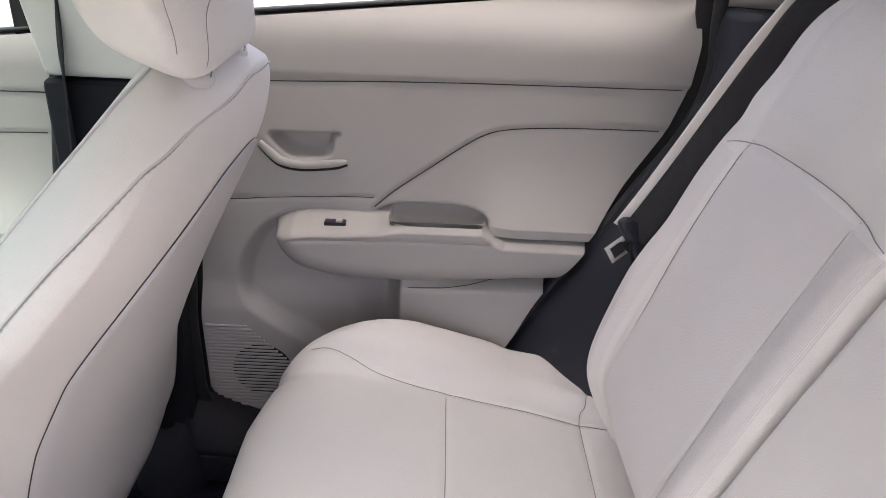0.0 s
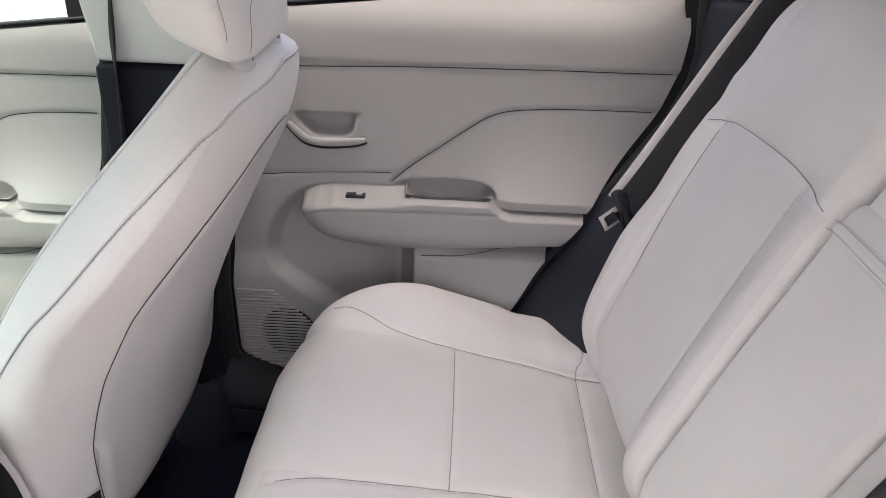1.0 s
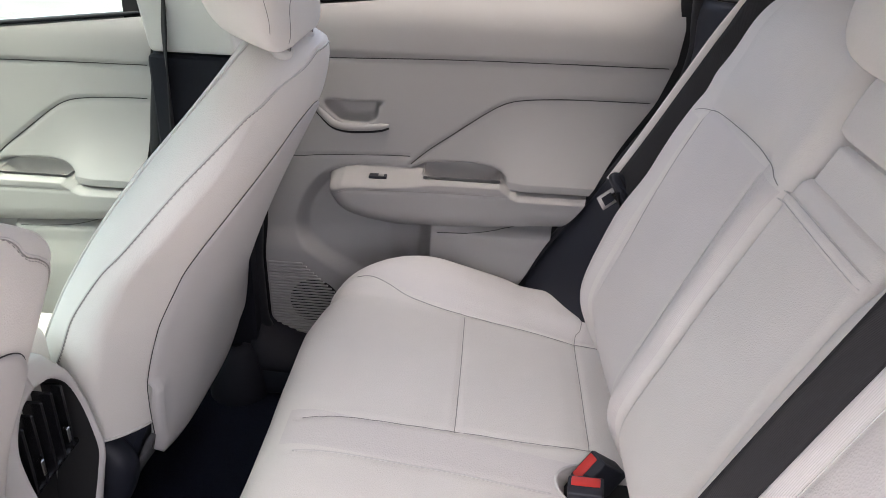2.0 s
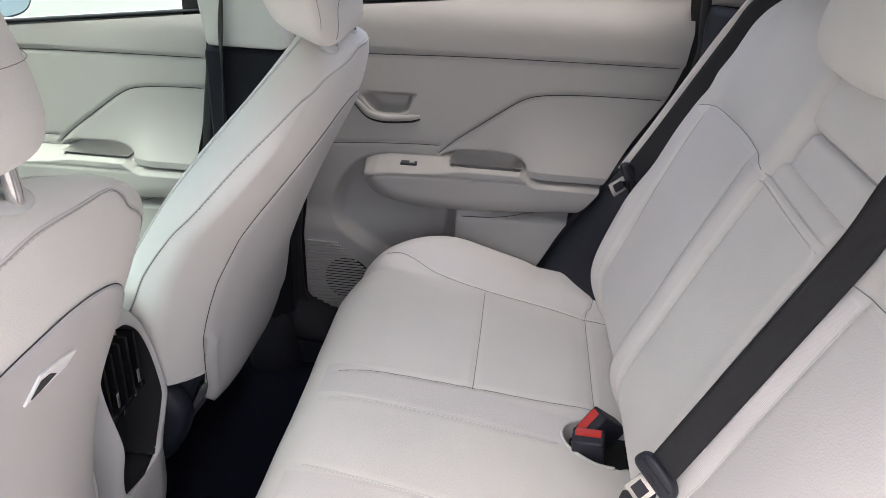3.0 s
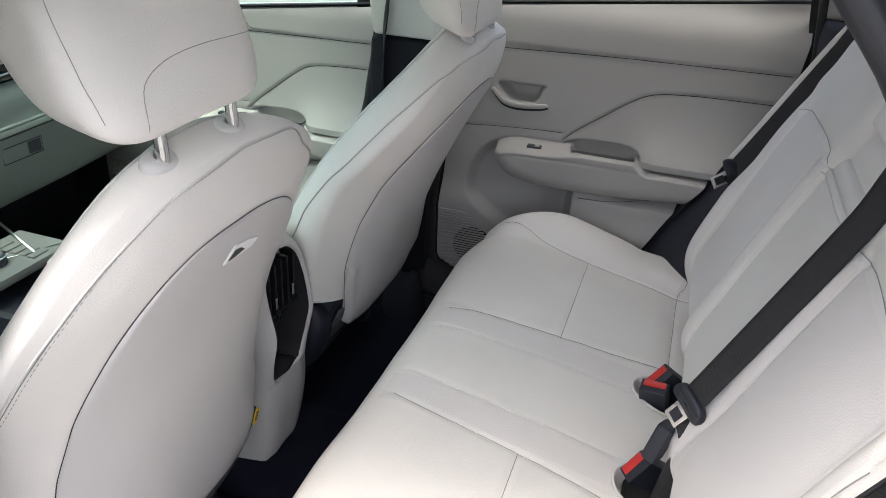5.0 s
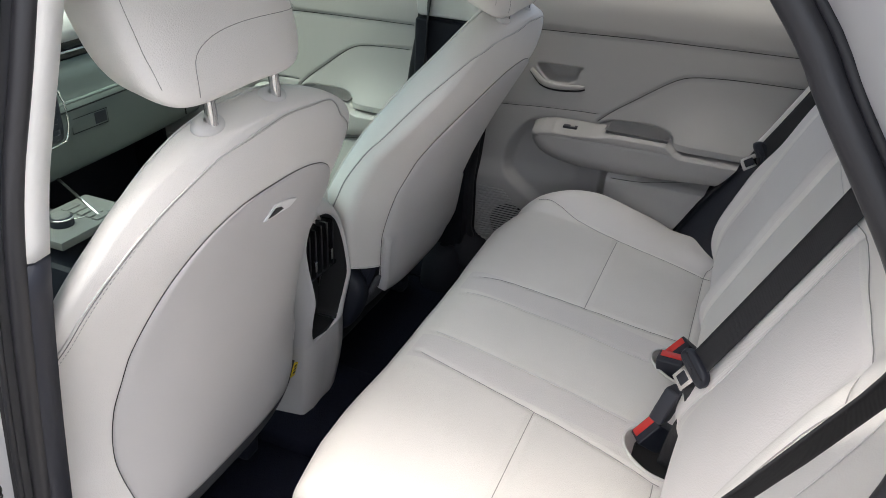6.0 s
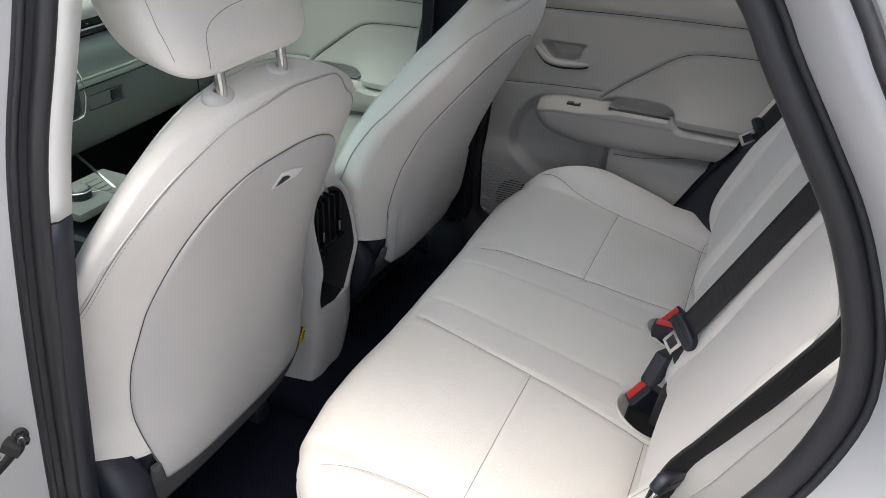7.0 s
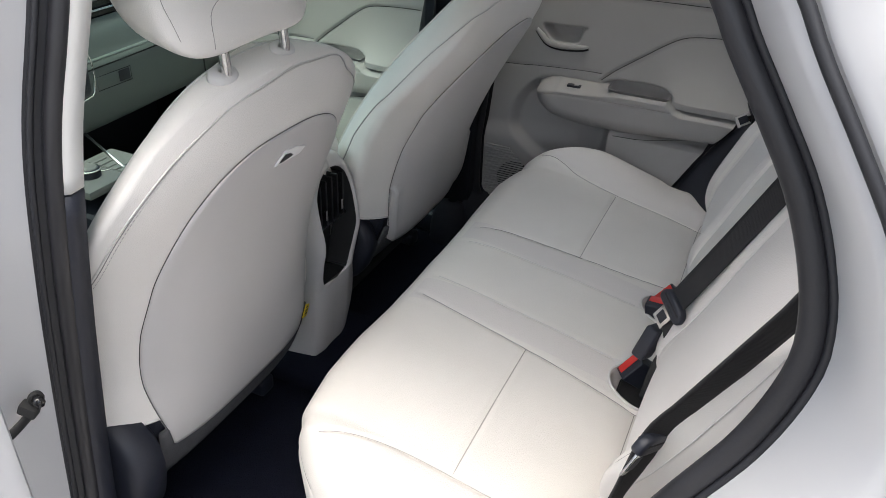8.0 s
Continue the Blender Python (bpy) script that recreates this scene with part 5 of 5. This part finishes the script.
tube("trim_line", [(-1.15, -0.09, 0.6212), (-1.075, 0.0, 0.6212), (-1.03, 0.09, 0.6212)], 0.0012, CHROME, strip, sides=6)
tube("trim_line", [(-1.33, 0.151, 0.621), (-1.20, 0.095, 0.621), (-1.05, 0.030, 0.621)], 0.004, CHROME, strip, "thin satin trim line", sides=8)

# ---------- dashboard ----------
dash = thing("dashboard", (-1.4, 0, 0.6), "green-grey dashboard with a black line and glovebox", "dashboard")
dp = smooth_line([(-1.33, 0.60), (-1.27, 0.625), (-1.25, 0.70), (-1.245, 0.775), (-1.26, 0.80), (-1.275, 0.85), (-1.30, 0.875)], 40)
yy = np.linspace(-0.70, 0.70, 30)
sheet("lower_dash", [[(p[0] - 0.05 * (y / 0.7) ** 2, y, p[1]) for y in yy] for p in dp], DASH, dash)
du = smooth_line([(-1.30, 0.915), (-1.285, 0.935), (-1.31, 0.97), (-1.40, 0.99), (-1.60, 1.0)], 30)
sheet("upper_dash", [[(p[0] - 0.05 * (y / 0.7) ** 2, y, p[1]) for y in yy] for p in du], SHELL, dash, "pale dash top")
sheet("vent_band", [[(-1.305 - 0.05 * (y / 0.7) ** 2, y, z) for y in yy] for z in np.linspace(0.872, 0.918, 4)], GLOSS, dash, "black vent band")
tube("chrome_line", [(-1.298 - 0.05 * (y / 0.7) ** 2, y, 0.893) for y in yy], 0.003, CHROME, dash, "thin chrome line")
tube("glovebox_gap", [(-1.243 - 0.05 * (y / 0.7) ** 2, y, 0.780) for y in np.linspace(0.09, 0.60, 20)], 0.002, GAP, dash)
tube("glovebox_gap", [(-1.249 - 0.05 * (0.6 / 0.7) ** 2, 0.60, z) for z in np.linspace(0.64, 0.78, 8)], 0.002, GAP, dash)
hnd = part("glovebox_handle", box(bmesh.new(), (-1.256, 0.175, 0.722), (-1.249, 0.285, 0.757), 0.003, 2), DASH, dash, "", False)
part("handle_recess", box(bmesh.new(), (-1.252, 0.245, 0.726), (-1.2475, 0.281, 0.754), 0.002, 2), BLACK, hnd, "", False)
tube("handle_outline", [(-1.2485, y, z) for y, z in ((0.175, 0.722), (0.285, 0.722), (0.285, 0.757), (0.175, 0.757))], 0.0009, GAP, hnd, sides=6, closed=True)
tube("ledge", [(-1.238 - 0.05 * (y / 0.7) ** 2, y, 0.802) for y in yy], 0.006, DASH, dash, "grey-green ledge over the glovebox", flat=0.6, up=(0, 0, 1))
pod = part("control_panel", box(bmesh.new(), (-1.06, -0.36, 0.825), (-1.00, -0.045, 0.935), 0.022, 5), BLACK, dash, "black control panel", False)
tube("panel_rim", smooth_line([(-0.998, y, z) for y, z in ((-0.34, 0.83), (-0.08, 0.828), (-0.05, 0.845), (-0.043, 0.88), (-0.05, 0.918), (-0.08, 0.932), (-0.34, 0.934))], 60, True), 0.0020, CHROME, pod, "chrome rim", sides=8, closed=True)
for k in range(3):
    part("key", box(bmesh.new(), (-1.001, -0.12, 0.846 + 0.022 * k), (-0.996, -0.065, 0.858 + 0.022 * k), 0.002, 1), BLACK, pod, "", False)

# ---------- outside: door mirror and the open rear door ----------
mirror = thing("door_mirror", (-1.27, 0.97, 0.95), "dark door mirror outside the passenger window", "mirror")
mp = [[(-1.275 + 0.060 * math.cos(q) * c, 0.985 + 0.105 * math.sin(q) * c, 1.012 + 0.072 * s) for q in tt] for c, s in [(abs(math.cos(f)) ** 0.6, math.copysign(abs(math.sin(f)) ** 0.6, f)) for f in np.linspace(-1.57, 1.57, 20)]]
sheet("housing", mp, SHELL, mirror, "grey painted housing", close_v=True)
oval = [(-1.222, 0.985 + 0.088 * math.copysign(abs(math.cos(q)) ** 0.7, math.cos(q)), 1.012 + 0.058 * math.copysign(abs(math.sin(q)) ** 0.7, math.sin(q))) for q in tt]
prism("mirror_bezel", oval, (0.010, 0, 0), BLACK, mirror, "black bezel")
prism("mirror_glass", [(x + 0.0102, 0.985 + (y - 0.985) * 0.93, 1.012 + (z - 1.012) * 0.92) for x, y, z in oval], (0.001, 0, 0), MIRROR, mirror, "bluish mirror glass")
part("stalk", box(bmesh.new(), (-1.29, 0.78, 0.95), (-1.25, 0.92, 0.98), 0.01, 2), GLOSS, mirror, "", False)

odoor = thing("open_rear_door", (-0.36, -0.82, 0.3), "white rear door standing open beside the centre pillar", "car door")
DM = pose(-0.285, -0.815, 0, 0, 0, -14)
part("door_skin", box(bmesh.new(), (-0.10, -0.95, 0.34), (0.0, 0.0, 1.04), 0.014, 4, DM), PAINT, odoor, "", False)
part("door_trim", box(bmesh.new(), (0.0, -0.93, 0.40), (0.045, -0.10, 1.06), 0.02, 4, DM), TRIM, odoor, "pale inner trim", False)
link = thing("door_check_link", (-0.38, -0.74, 0.78), "black door check link with a bolt", "hinge")
part("bracket", box(bmesh.new(), (-0.012, -0.008, -0.009), (0.009, 0.006, 0.006), 0.003, 2, pose(-0.407, -0.722, 0.788, 0, 25, 20)), GAP, link, "", False)
tube("link_arm", [(-0.408, -0.722, 0.782), (-0.418, -0.738, 0.765), (-0.428, -0.765, 0.750), (-0.436, -0.80, 0.742)], 0.0065, GAP, link, sides=10, flat=0.6, n=16, up=(1, 0, 0))
bolt = tube("bolt", [(-0.402, -0.716, 0.800), (-0.390, -0.721, 0.8015)], 0.0062, GLOSS, link, "black hexagonal bolt", sides=6)
tube("washer", [(-0.405, -0.715, 0.7995), (-0.401, -0.7165, 0.800)], 0.0085, GAP, bolt, sides=20)
